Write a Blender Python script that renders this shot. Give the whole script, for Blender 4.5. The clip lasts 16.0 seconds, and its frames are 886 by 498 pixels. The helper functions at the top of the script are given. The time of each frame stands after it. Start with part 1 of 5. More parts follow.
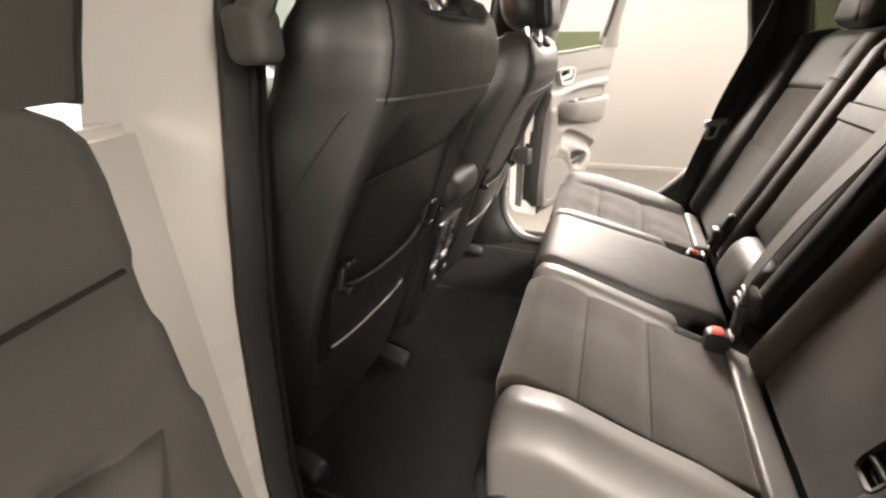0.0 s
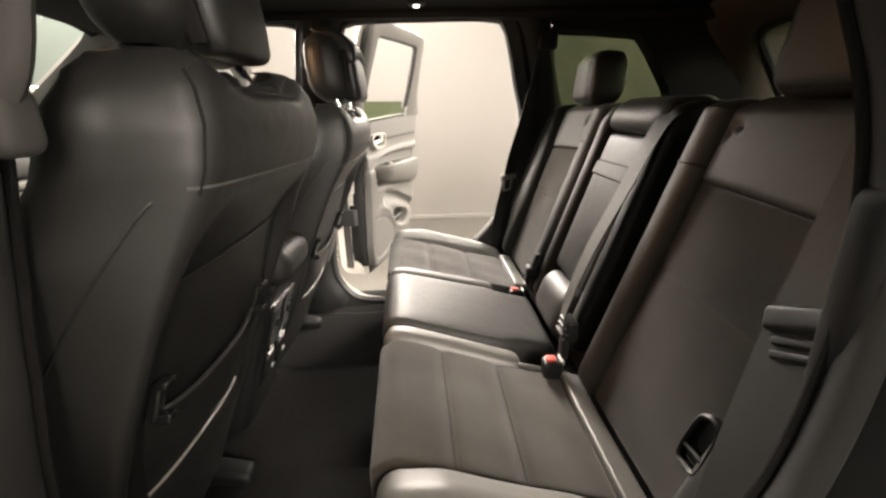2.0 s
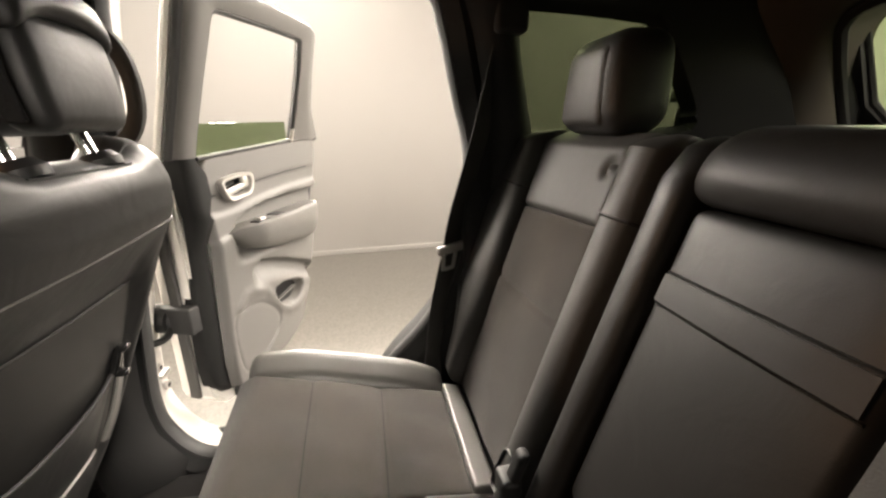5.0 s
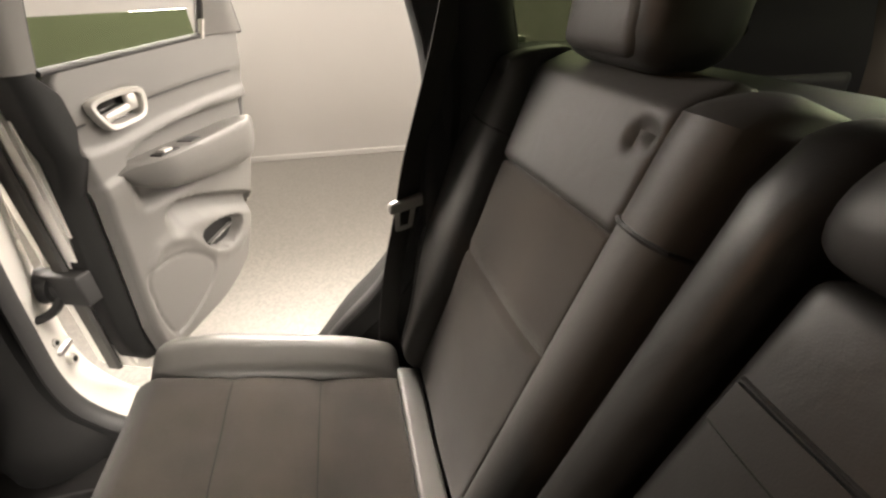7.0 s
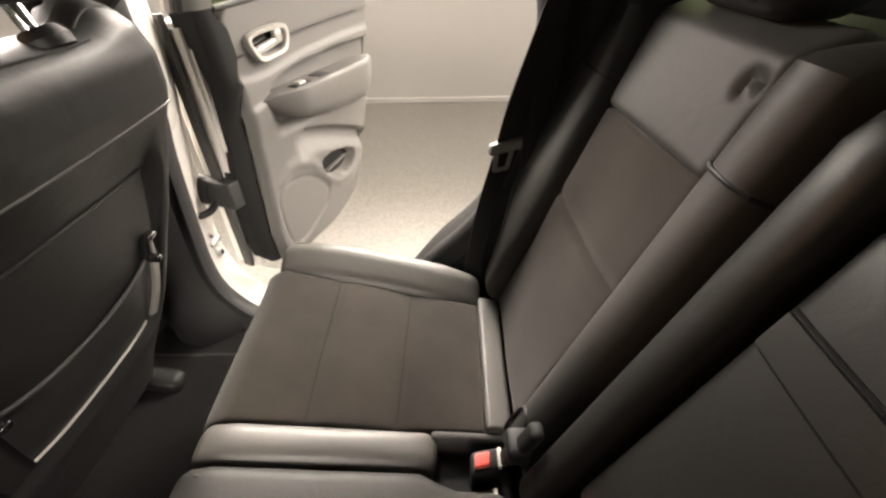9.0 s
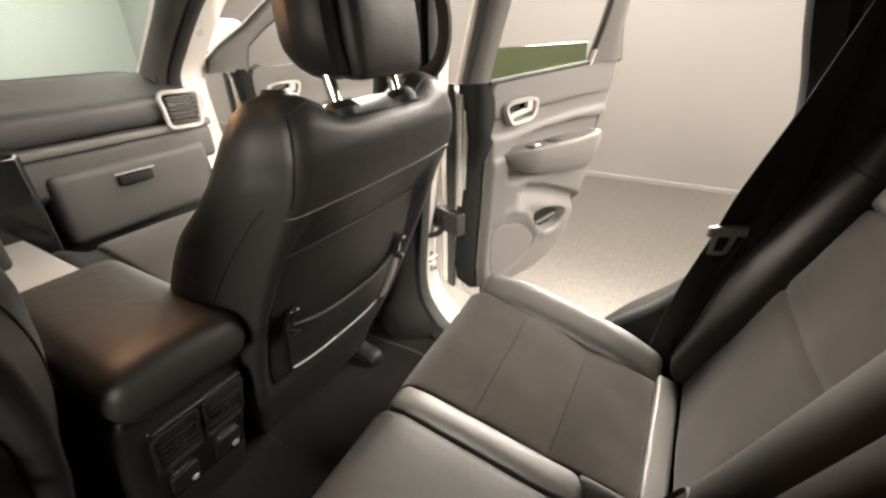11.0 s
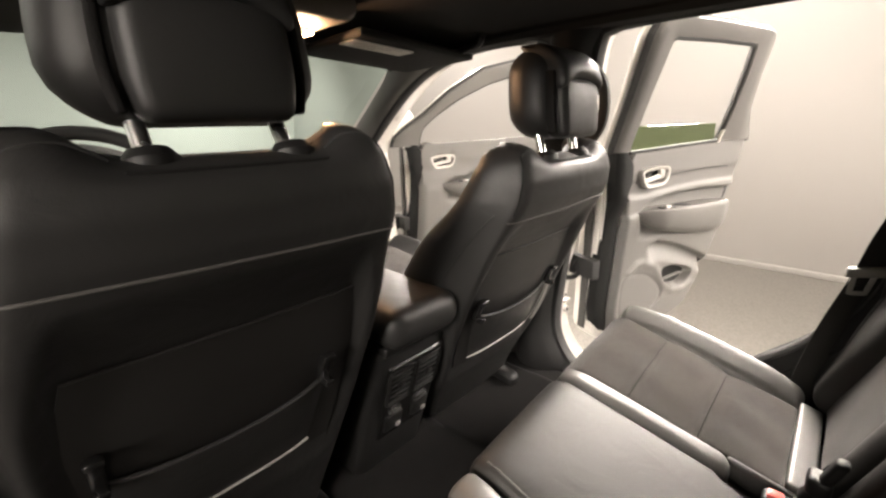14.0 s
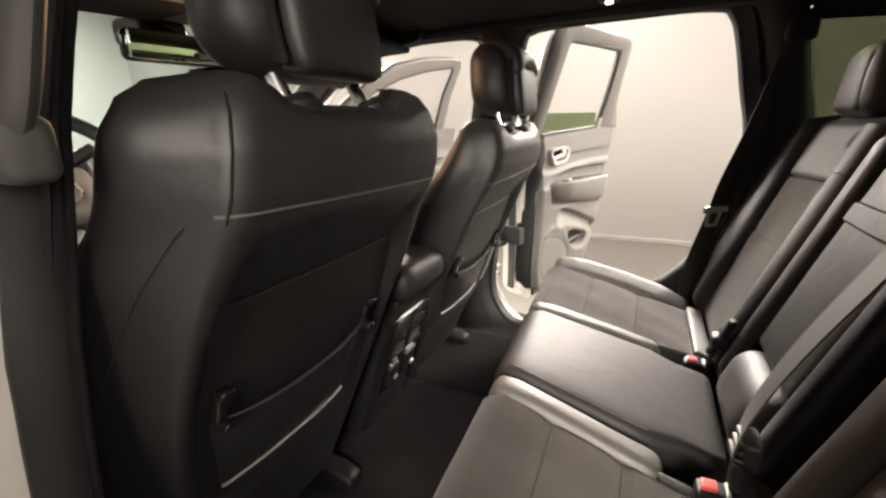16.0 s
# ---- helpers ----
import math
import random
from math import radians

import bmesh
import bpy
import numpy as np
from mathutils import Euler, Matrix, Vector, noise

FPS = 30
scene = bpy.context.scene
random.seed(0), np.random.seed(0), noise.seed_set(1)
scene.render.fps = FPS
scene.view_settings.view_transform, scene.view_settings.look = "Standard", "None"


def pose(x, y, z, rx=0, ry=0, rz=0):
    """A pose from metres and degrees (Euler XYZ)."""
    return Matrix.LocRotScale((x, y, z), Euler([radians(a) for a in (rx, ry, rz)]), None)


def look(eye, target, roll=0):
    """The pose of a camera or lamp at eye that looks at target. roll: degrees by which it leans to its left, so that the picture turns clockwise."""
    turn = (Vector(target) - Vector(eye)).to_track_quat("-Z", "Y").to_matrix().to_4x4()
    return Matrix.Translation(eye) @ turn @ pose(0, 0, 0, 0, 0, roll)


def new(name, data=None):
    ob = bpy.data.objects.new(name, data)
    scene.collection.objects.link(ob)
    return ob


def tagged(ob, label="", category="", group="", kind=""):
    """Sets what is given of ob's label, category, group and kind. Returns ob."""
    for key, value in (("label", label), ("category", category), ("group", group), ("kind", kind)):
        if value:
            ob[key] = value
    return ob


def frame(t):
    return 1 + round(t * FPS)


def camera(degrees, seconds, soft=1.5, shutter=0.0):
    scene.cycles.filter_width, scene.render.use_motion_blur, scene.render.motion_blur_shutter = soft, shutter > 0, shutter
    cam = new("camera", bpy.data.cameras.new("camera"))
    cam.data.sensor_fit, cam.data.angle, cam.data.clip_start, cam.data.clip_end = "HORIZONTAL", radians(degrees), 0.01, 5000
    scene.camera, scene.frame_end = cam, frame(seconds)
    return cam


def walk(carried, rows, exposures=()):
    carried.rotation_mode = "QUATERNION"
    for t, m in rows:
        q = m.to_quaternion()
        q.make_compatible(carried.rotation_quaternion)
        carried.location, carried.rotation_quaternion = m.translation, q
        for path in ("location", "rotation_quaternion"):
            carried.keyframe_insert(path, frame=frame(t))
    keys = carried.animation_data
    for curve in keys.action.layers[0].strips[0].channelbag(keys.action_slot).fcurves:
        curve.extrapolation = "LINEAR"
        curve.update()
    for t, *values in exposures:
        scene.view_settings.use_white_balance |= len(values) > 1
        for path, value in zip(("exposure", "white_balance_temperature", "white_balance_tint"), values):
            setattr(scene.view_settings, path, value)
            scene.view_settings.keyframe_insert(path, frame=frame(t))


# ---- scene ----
cam = camera(93.0, 16.0, 2.5)
PATH = [
    (0, (-0.962, 0.259, 1.303), (0.703, 0.973, 0.457), -2.0),
    (0.5, (-0.947, 0.283, 1.292), (0.82, 0.726, 0.467), -1.7),
    (1, (-0.948, 0.287, 1.305), (0.878, 0.509, 0.518), -1.7),
    (1.5, (-0.952, 0.295, 1.32), (0.914, 0.35, 0.602), -1.7),
    (2, (-0.938, 0.288, 1.321), (0.961, 0.235, 0.693), -1.6),
    (2.5, (-0.908, 0.258, 1.333), (1.011, 0.134, 0.783), -1.6),
    (3, (-0.814, 0.224, 1.331), (1.116, 0.048, 0.837), -1.4),
    (3.5, (-0.702, 0.221, 1.327), (1.231, 0.003, 0.859), -1.4),
    (4, (-0.571, 0.227, 1.322), (1.353, -0.035, 0.841), -1.7),
    (4.5, (-0.39, 0.201, 1.332), (1.52, -0.1, 0.821), -1.8),
    (7, (0.001, 0.065, 1.386), (1.675, -0.303, 0.355), -0.6),
    (7.5, (0.002, 0.072, 1.384), (1.605, -0.254, 0.234), -0.6),
    (8, (0.007, 0.07, 1.378), (1.566, -0.161, 0.146), -1.3),
    (8.5, (-0.041, 0.068, 1.401), (1.521, -0.06, 0.159), -1.0),
    (9, (-0.068, 0.078, 1.392), (1.531, 0.135, 0.192), -1.5),
    (9.5, (-0.092, 0.088, 1.398), (1.522, 0.354, 0.247), -1.4),
    (10, (-0.12, 0.095, 1.405), (1.488, 0.585, 0.321), -1.1),
    (12.5, (-0.321, 0.062, 1.411), (1.063, 1.321, 0.702), -1.0),
    (13, (-0.381, 0.057, 1.409), (0.989, 1.365, 0.765), -1.0),
    (13.5, (-0.452, 0.049, 1.396), (0.918, 1.378, 0.8), -1.0),
    (14, (-0.519, 0.06, 1.382), (0.876, 1.375, 0.81), -1.1),
    (14.5, (-0.59, 0.091, 1.361), (0.862, 1.348, 0.801), -1.3),
    (15, (-0.648, 0.116, 1.347), (0.886, 1.27, 0.787), -1.3),
    (15.5, (-0.716, 0.141, 1.339), (0.912, 1.157, 0.778), -1.6),
    (16, (-0.785, 0.174, 1.331), (0.937, 1.018, 0.764), -1.5),
]
EXPOSURES = [(0.0, 0.52, 6430, 10), (0.8, 0.46, 6430, 9), (2.0, 0.20, 6430, 7), (4.0, 0.18, 6430, 7), (7.0, -0.02, 6430, 8), (10.0, 0.0, 6430, 8), (12.5, 0.08, 6300, 9), (15.0, 0.19, 6350, 9), (16.0, 0.19, 6350, 9)]
walk(cam, [(t, look(eye, target, roll)) for t, eye, target, roll in PATH], EXPOSURES)
LAMP_W = 190.0

# ---- world, lights ----
world = bpy.data.worlds.new("world")
scene.world = world
world.use_nodes = True
world.node_tree.nodes["Background"].inputs[0].default_value = (1.0, 0.9, 0.78, 1)
world.node_tree.nodes["Background"].inputs[1].default_value = 0.05
XC = 0.03            # centre line of the car


def area(name, at, target, sx, sy, watts, col, spread=180):
    la = bpy.data.lights.new(name, "AREA")
    la.shape, la.size, la.size_y, la.energy, la.color = "RECTANGLE", sx, sy, watts, col
    la.spread = radians(spread)
    ob = new(name, la)
    ob.matrix_world = look(at, target)
    return ob


WARM = (1.0, 0.875, 0.765)
# assumed row of unseen lamps, for an even right wall and floor
for y in (-2.6, 0.8, 4.2):
    area("unseen_room_light", (3.0, y, 3.25), (3.1, y, 0.0), 1.3, 2.6, LAMP_W * 0.41, WARM, 175)
# added narrow lamps that brighten the seats and door jambs, without fixtures
for at, aim, k, wide in (((3.7, 0.6, 3.1), (0.4, 0.25, 1.10), 0.57, 46), ((3.5, 3.2, 3.1), (0.4, 0.2, 1.15), 0.40, 50), ((3.2, -1.6, 3.1), (0.7, 0.5, 0.95), 0.30, 60), ((2.3, -3.8, 3.05), (0.95, 0.6, 0.95), 0.30, 60),
                         ((-1.9, -3.4, 2.95), (-0.9, 0.5, 0.95), 0.14, 120), ((-4.2, -0.7, 2.75), (-0.55, 0.6, 1.15), 0.66, 90), ((-3.3, 3.8, 3.15), (-0.4, 1.6, 0.9), 0.14, 115)):
    area("unseen_room_light", at, aim, 1.4, 2.0, LAMP_W * k, WARM, wide)
# unseen lamps added to brighten the rear and front of the room
for lx in (-2.5, 2.5):
    area("unseen_room_light", (lx, -4.6, 3.2), (lx, -4.8, 0.7), 1.4, 2.2, LAMP_W * 0.7, WARM)
    area("unseen_room_light", (lx, 6.9, 3.3), (lx, 9.0, 1.3), 1.4, 1.4, LAMP_W * 0.84, WARM, 120)
area("map_light", (0.075, 1.06, 1.584), (-0.20, 0.56, 1.33), 0.05, 0.04, 4.2, (1.0, 0.55, 0.28))
# added lamp with no lens, brightens the taupe arch of the rear pillar
area("arch_fill_light", (0.36, -0.80, 1.60), (0.66, -0.98, 1.38), 0.06, 0.04, 0.35, (1.0, 0.55, 0.30), 70)


# ---- materials ----
def mat(name, col, rough=0.5, metal=0.0, bump=0.0, bscale=300.0, var=0.12, vscale=6.0, rvar=0.08,
        sheen=0.0, coat=0.0, col2=None, detail=4.0, spec=0.5):
    """A surface with grain (bump) and soft wear: colour and gloss drift at two scales."""
    m = bpy.data.materials.new(name)
    m.use_nodes = True
    nt = m.node_tree
    b = nt.nodes["Principled BSDF"]
    tc = nt.nodes.new("ShaderNodeTexCoord")
    geo = nt.nodes.new("ShaderNodeNewGeometry")
    big = nt.nodes.new("ShaderNodeTexNoise")
    big.inputs["Scale"].default_value = vscale
    big.inputs["Detail"].default_value = detail
    nt.links.new(geo.outputs["Position"], big.inputs["Vector"])
    mix = nt.nodes.new("ShaderNodeMix")
    mix.data_type = "RGBA"
    c1 = tuple(c * (1 - var) for c in col)
    c2 = col2 or tuple(min(1, c * (1 + var)) for c in col)
    mix.inputs[6].default_value, mix.inputs[7].default_value = (*c1, 1), (*c2, 1)
    nt.links.new(big.outputs[0], mix.inputs[0])
    nt.links.new(mix.outputs[2], b.inputs["Base Color"])
    mr = nt.nodes.new("ShaderNodeMapRange")
    mr.inputs[3].default_value, mr.inputs[4].default_value = rough - rvar, rough + rvar
    nt.links.new(big.outputs[0], mr.inputs[0])
    nt.links.new(mr.outputs[0], b.inputs["Roughness"])
    b.inputs["Metallic"].default_value = metal
    b.inputs["Specular IOR Level"].default_value = spec
    if sheen:
        b.inputs["Sheen Weight"].default_value = sheen
        b.inputs["Sheen Roughness"].default_value = 0.5
    if coat:
        b.inputs["Coat Weight"].default_value = coat
        b.inputs["Coat Roughness"].default_value = 0.08
    if bump:
        fine = nt.nodes.new("ShaderNodeTexNoise")
        fine.inputs["Scale"].default_value = bscale
        fine.inputs["Detail"].default_value = 3
        nt.links.new(geo.outputs["Position"], fine.inputs["Vector"])
        bp = nt.nodes.new("ShaderNodeBump")
        bp.inputs["Strength"].default_value = bump
        bp.inputs["Distance"].default_value = 0.002
        nt.links.new(fine.outputs[0], bp.inputs["Height"])
        nt.links.new(bp.outputs[0], b.inputs["Normal"])
    return m


def leather(name, col, rough, wrinkle=0.10, spec=0.5):
    """Grained hide: cell-like pores, long soft wrinkles, worn shiny patches."""
    m = mat(name, col, rough, bump=0, var=0.2, vscale=5, rvar=0.07, spec=spec)
    nt = m.node_tree
    b = nt.nodes["Principled BSDF"]
    geo = nt.nodes.new("ShaderNodeNewGeometry")
    vor = nt.nodes.new("ShaderNodeTexVoronoi")
    vor.inputs["Scale"].default_value = 800
    wr = nt.nodes.new("ShaderNodeTexNoise")
    wr.inputs["Scale"].default_value = 14
    wr.inputs["Detail"].default_value = 3
    wr.inputs["Distortion"].default_value = 1.2
    b1 = nt.nodes.new("ShaderNodeBump")
    b1.inputs["Strength"].default_value, b1.inputs["Distance"].default_value = 0.10, 0.0008
    b2 = nt.nodes.new("ShaderNodeBump")
    b2.inputs["Strength"].default_value, b2.inputs["Distance"].default_value = wrinkle, 0.012
    for n in (vor, wr):
        nt.links.new(geo.outputs["Position"], n.inputs["Vector"])
    nt.links.new(vor.outputs[0], b1.inputs["Height"])
    nt.links.new(wr.outputs[0], b2.inputs["Height"])
    nt.links.new(b2.outputs[0], b1.inputs["Normal"])
    nt.links.new(b1.outputs[0], b.inputs["Normal"])
    return m


def glass(name, tint, gloss=0.06):
    """Thin tinted pane: lets tinted light pass and mirrors a little."""
    m = bpy.data.materials.new(name)
    m.use_nodes = True
    nt = m.node_tree
    nt.nodes.clear()
    out = nt.nodes.new("ShaderNodeOutputMaterial")
    tr = nt.nodes.new("ShaderNodeBsdfTransparent")
    tr.inputs[0].default_value = (*[c ** 0.5 for c in tint], 1)      # light crosses two faces
    gl = nt.nodes.new("ShaderNodeBsdfGlossy")
    gl.inputs["Roughness"].default_value = 0.02
    fr = nt.nodes.new("ShaderNodeLayerWeight")
    pw = nt.nodes.new("ShaderNodeMath")
    pw.operation = "POWER"
    pw.inputs[1].default_value = 4.0
    nt.links.new(fr.outputs["Facing"], pw.inputs[0])
    ad = nt.nodes.new("ShaderNodeMath")
    ad.operation = "MULTIPLY_ADD"
    ad.inputs[1].default_value, ad.inputs[2].default_value = 0.5, gloss * 0.5
    nt.links.new(pw.outputs[0], ad.inputs[0])
    mx = nt.nodes.new("ShaderNodeMixShader")
    nt.links.new(ad.outputs[0], mx.inputs[0])
    nt.links.new(tr.outputs[0], mx.inputs[1])
    nt.links.new(gl.outputs[0], mx.inputs[2])
    nt.links.new(mx.outputs[0], out.inputs[0])
    return m


def glow(name, col, power):
    m = bpy.data.materials.new(name)
    m.use_nodes = True
    b = m.node_tree.nodes["Principled BSDF"]
    b.inputs["Base Color"].default_value = (0.8, 0.75, 0.7, 1)
    b.inputs["Emission Color"].default_value = (*col, 1)
    b.inputs["Emission Strength"].default_value = power
    return m


def speckle(name):
    """Cast floor coating: fine pale and dark flakes in a grey-beige ground."""
    m = mat(name, (0.20, 0.19, 0.175), 0.5, bump=0.05, bscale=900, var=0.08, vscale=0.8, rvar=0.06)
    nt = m.node_tree
    b = nt.nodes["Principled BSDF"]
    geo = nt.nodes.new("ShaderNodeNewGeometry")
    vo = nt.nodes.new("ShaderNodeTexVoronoi")
    vo.inputs["Scale"].default_value = 85
    nt.links.new(geo.outputs["Position"], vo.inputs["Vector"])
    rp = nt.nodes.new("ShaderNodeValToRGB")
    rp.color_ramp.elements[0].position, rp.color_ramp.elements[0].color = 0.12, (0.86, 0.86, 0.86, 1)
    rp.color_ramp.elements[1].position, rp.color_ramp.elements[1].color = 0.88, (1.12, 1.11, 1.09, 1)
    sep = nt.nodes.new("ShaderNodeSeparateColor")
    nt.links.new(vo.outputs[1], sep.inputs[0])
    nt.links.new(sep.outputs[0], rp.inputs[0])
    mx = nt.nodes.new("ShaderNodeMix")
    mx.data_type, mx.blend_type = "RGBA", "MULTIPLY"
    mx.inputs[0].default_value = 1.0
    old = b.inputs["Base Color"].links[0].from_socket
    nt.links.new(old, mx.inputs[6])
    nt.links.new(rp.outputs[0], mx.inputs[7])
    nt.links.new(mx.outputs[2], b.inputs["Base Color"])
    return m


M = {
    "leather": leather("black_leather", (0.0175, 0.0173, 0.0170), 0.47, 0.12, 0.33),
    "leather2": leather("smooth_black_leather", (0.033, 0.0318, 0.0300), 0.55, 0.08, 0.33),
    # paler copy of the black leather, with light put into its colour
    "leather3": leather("lit_pale_leather", (0.082, 0.078, 0.072), 0.50, 0.05, 0.7),
    "leather_seat": leather("worn_black_leather", (0.022, 0.0212, 0.0200), 0.55, 0.09, 0.30),
    "leather_arm": leather("matt_black_leather", (0.0085, 0.0083, 0.0080), 0.46, 0.10, 0.34),
    "suede": mat("dark_suede", (0.0195, 0.0158, 0.0124), 0.95, bump=0.35, bscale=700, var=0.85, vscale=9, col2=(0.041, 0.0335, 0.0265), detail=7, sheen=0.15, spec=0.2),
    "strip": mat("grey_edge_strip", (0.26, 0.25, 0.235), 0.42, bump=0.05),
    # paler than the leather; on the front seats it stands for a seam's highlight
    "seam_tone": mat("pale_seam", (0.055, 0.052, 0.049), 0.6, bump=0.2, bscale=900),
    "plastic": mat("black_plastic", (0.008, 0.008, 0.008), 0.5, bump=0.12, bscale=900, var=0.1, spec=0.3),
    "panel": mat("hard_black_panel", (0.014, 0.0135, 0.013), 0.52, bump=0.10, bscale=900, var=0.1, spec=0.4),
    "gloss": mat("piano_black", (0.008, 0.008, 0.008), 0.14, var=0.1, coat=0.3),
    "trim": mat("grey_moulded_trim", (0.12, 0.116, 0.109), 0.55, bump=0.16, bscale=800, var=0.07, vscale=3),
    "trim_dark": mat("dark_pillar_trim", (0.06, 0.058, 0.055), 0.6, bump=0.14, bscale=800, var=0.08, vscale=3),
    "trim_black": mat("black_side_trim", (0.010, 0.010, 0.010), 0.6, bump=0.14, bscale=800, var=0.1, spec=0.25),
    "trim_brown": mat("taupe_tailgate_trim", (0.09, 0.075, 0.06), 0.6, bump=0.14, bscale=800, var=0.08),
    "rubber": mat("rubber_seal", (0.022, 0.022, 0.022), 0.62, bump=0.1, bscale=500),
    "paint": mat("white_car_paint", (0.74, 0.72, 0.68), 0.28, var=0.03, vscale=4, coat=0.5, rvar=0.04),
    "chrome": mat("chrome", (0.82, 0.82, 0.80), 0.26, metal=1.0, var=0.03),
    "satin": mat("satin_silver", (0.47, 0.455, 0.43), 0.46, metal=0.6, var=0.05, bump=0.03),
    "carpet": mat("black_carpet", (0.0135, 0.013, 0.0128), 0.96, bump=0.7, bscale=650, var=0.3, vscale=30, spec=0.1),
    "headliner": mat("black_headliner_cloth", (0.022, 0.021, 0.02), 0.95, bump=0.3, bscale=900, var=0.12, spec=0.15),
    "belt": mat("belt_webbing", (0.028, 0.027, 0.025), 0.6, bump=0.12, bscale=520, var=0.1, spec=0.3),
    "red": mat("red_button", (0.62, 0.10, 0.085), 0.35, var=0.05),
    "paper": mat("pale_label", (0.55, 0.53, 0.49), 0.6, var=0.05),
    "ink": mat("grey_print", (0.2, 0.19, 0.18), 0.7),
    "wall": mat("warm_white_wall", (0.472, 0.461, 0.442), 0.75, bump=0.05, bscale=60, var=0.03, vscale=0.6),
    "ceil": mat("ceiling_white", (0.8, 0.78, 0.75), 0.85, bump=0.05, bscale=90, var=0.03),
    "floor": speckle("speckled_floor"),
    "tyre": mat("tyre_rubber", (0.02, 0.02, 0.02), 0.8, bump=0.3, bscale=200),
    "dash": mat("soft_dash_skin", (0.05, 0.05, 0.05), 0.5, bump=0.3, bscale=700, var=0.08),
    "shield": glass("windscreen_glass", (0.74, 0.90, 0.86)),
    "side": glass("green_side_glass", (0.26, 0.325, 0.18)),
    "privacy": glass("dark_privacy_glass", (0.085, 0.10, 0.06)),
    "rearglass": glass("tailgate_glass", (0.62, 0.76, 0.46)),
    "mirror": mat("mirror_glass", (0.75, 0.82, 0.7), 0.03, metal=1.0, var=0.0, rvar=0.0),
    "lamp": glow("warm_lamp_lens", (1.0, 0.62, 0.3), 4.0),
    "lamp2": glow("small_lamp_lens", (1.0, 0.9, 0.75), 4.0),
}

# ---- building helpers ----
ORG = {}


def thing(name, at, label, category, group="", kind=""):
    ob = new(name)
    ob.empty_display_size = 0.05
    ob.location = at
    ORG[ob] = Vector(at)
    return tagged(ob, label, category, group, kind)


def part(name, bm, material, parent=None, label="", smooth=35):
    """One mesh object; with a parent it becomes that thing's part."""
    base = ORG.get(parent, Vector((0, 0, 0)))
    if parent is not None:
        for v in bm.verts:
            v.co -= base
    bmesh.ops.recalc_face_normals(bm, faces=bm.faces[:])
    me = bpy.data.meshes.new(name)
    bm.to_mesh(me)
    bm.free()
    me.materials.append(M[material])
    for p in me.polygons:
        p.use_smooth = True
    me.set_sharp_from_angle(angle=radians(smooth))
    ob = new(name, me)
    if parent is not None:
        ob.parent = parent
        ORG[ob] = base
    return tagged(ob, label)


def setting(name, bm, material, label, category, smooth=35):
    return tagged(part(name, bm, material, None, "", smooth), label, category, "", "structure")


def axis_cuts(h, r, step):
    k = [-(h - r) - r * math.sin(a) for a in (math.pi / 2, math.pi * 0.36, math.pi / 4, math.pi * 0.12)]
    n = max(1, int(round(2 * (h - r) / step)))
    mid = [-(h - r) + 2 * (h - r) * i / n for i in range(n + 1)]
    return k + mid + [-a for a in reversed(k)]


def rbox(lo, hi, r=0.02, xf=None, step=0.05, puff=0.0, axis=2, bm=None):
    """A box with round edges between two corners; puff swells its faces along one axis; xf bends it."""
    bm = bm or bmesh.new()
    h = [(hi[i] - lo[i]) / 2 for i in range(3)]
    c = Vector([(hi[i] + lo[i]) / 2 for i in range(3)])
    r = min(r, *[a * 0.98 for a in h])
    cuts = [axis_cuts(a, r, step) for a in h]
    n = [len(a) for a in cuts]
    verts = {}

    def vert(i, j, k):
        key = (i, j, k)
        if key not in verts:
            p = Vector((cuts[0][i], cuts[1][j], cuts[2][k]))
            q = Vector([max(-(h[a] - r), min(h[a] - r, p[a])) for a in range(3)])
            d = p - q
            p = q + d.normalized() * r if d.length > 1e-9 else q
            if puff:
                o = [a for a in range(3) if a != axis]
                w = (1 - (p[o[0]] / h[o[0]]) ** 2) * (1 - (p[o[1]] / h[o[1]]) ** 2)
                p[axis] += puff * w * (p[axis] / h[axis])
            p = p + c
            verts[key] = bm.verts.new(xf(p) if xf else p)
        return verts[key]

    for a in range(3):
        u, v = (a + 1) % 3, (a + 2) % 3
        for end in (0, n[a] - 1):
            for i in range(n[u] - 1):
                for j in range(n[v] - 1):
                    q = []
                    for du, dv in ((0, 0), (1, 0), (1, 1), (0, 1)):
                        ix = [0, 0, 0]
                        ix[a], ix[u], ix[v] = end, i + du, j + dv
                        q.append(vert(*ix))
                    bm.faces.new(q if end else q[::-1])
    return bm


def loft(loops, close=True, caps=True, bm=None):
    """Skin over loops with the same number of points."""
    bm = bm or bmesh.new()
    rows = [[bm.verts.new(p) for p in lp] for lp in loops]
    m = len(rows[0])
    for a, b in zip(rows, rows[1:]):
        for i in range(m if close else m - 1):
            j = (i + 1) % m
            bm.faces.new((a[i], a[j], b[j], b[i]))
    if caps and close:
        bm.faces.new(rows[0])
        bm.faces.new(rows[-1])
    return bm


def smooth_path(pts, n, closed=False):
    """Catmull-Rom through the points, n steps a stretch."""
    pts = [Vector(p) for p in pts]
    out, m = [], len(pts)
    for i in range(m if closed else m - 1):
        g = (lambda k: pts[k % m]) if closed else (lambda k: pts[max(0, min(m - 1, k))])
        p0, p1, p2, p3 = g(i - 1), g(i), g(i + 1), g(i + 2)
        for s in range(n):
            t = s / n
            out.append(0.5 * (2 * p1 + (p2 - p0) * t + (2 * p0 - 5 * p1 + 4 * p2 - p3) * t * t
                              + (3 * p1 - p0 - 3 * p2 + p3) * t ** 3))
    if not closed:
        out.append(pts[-1])
    return out


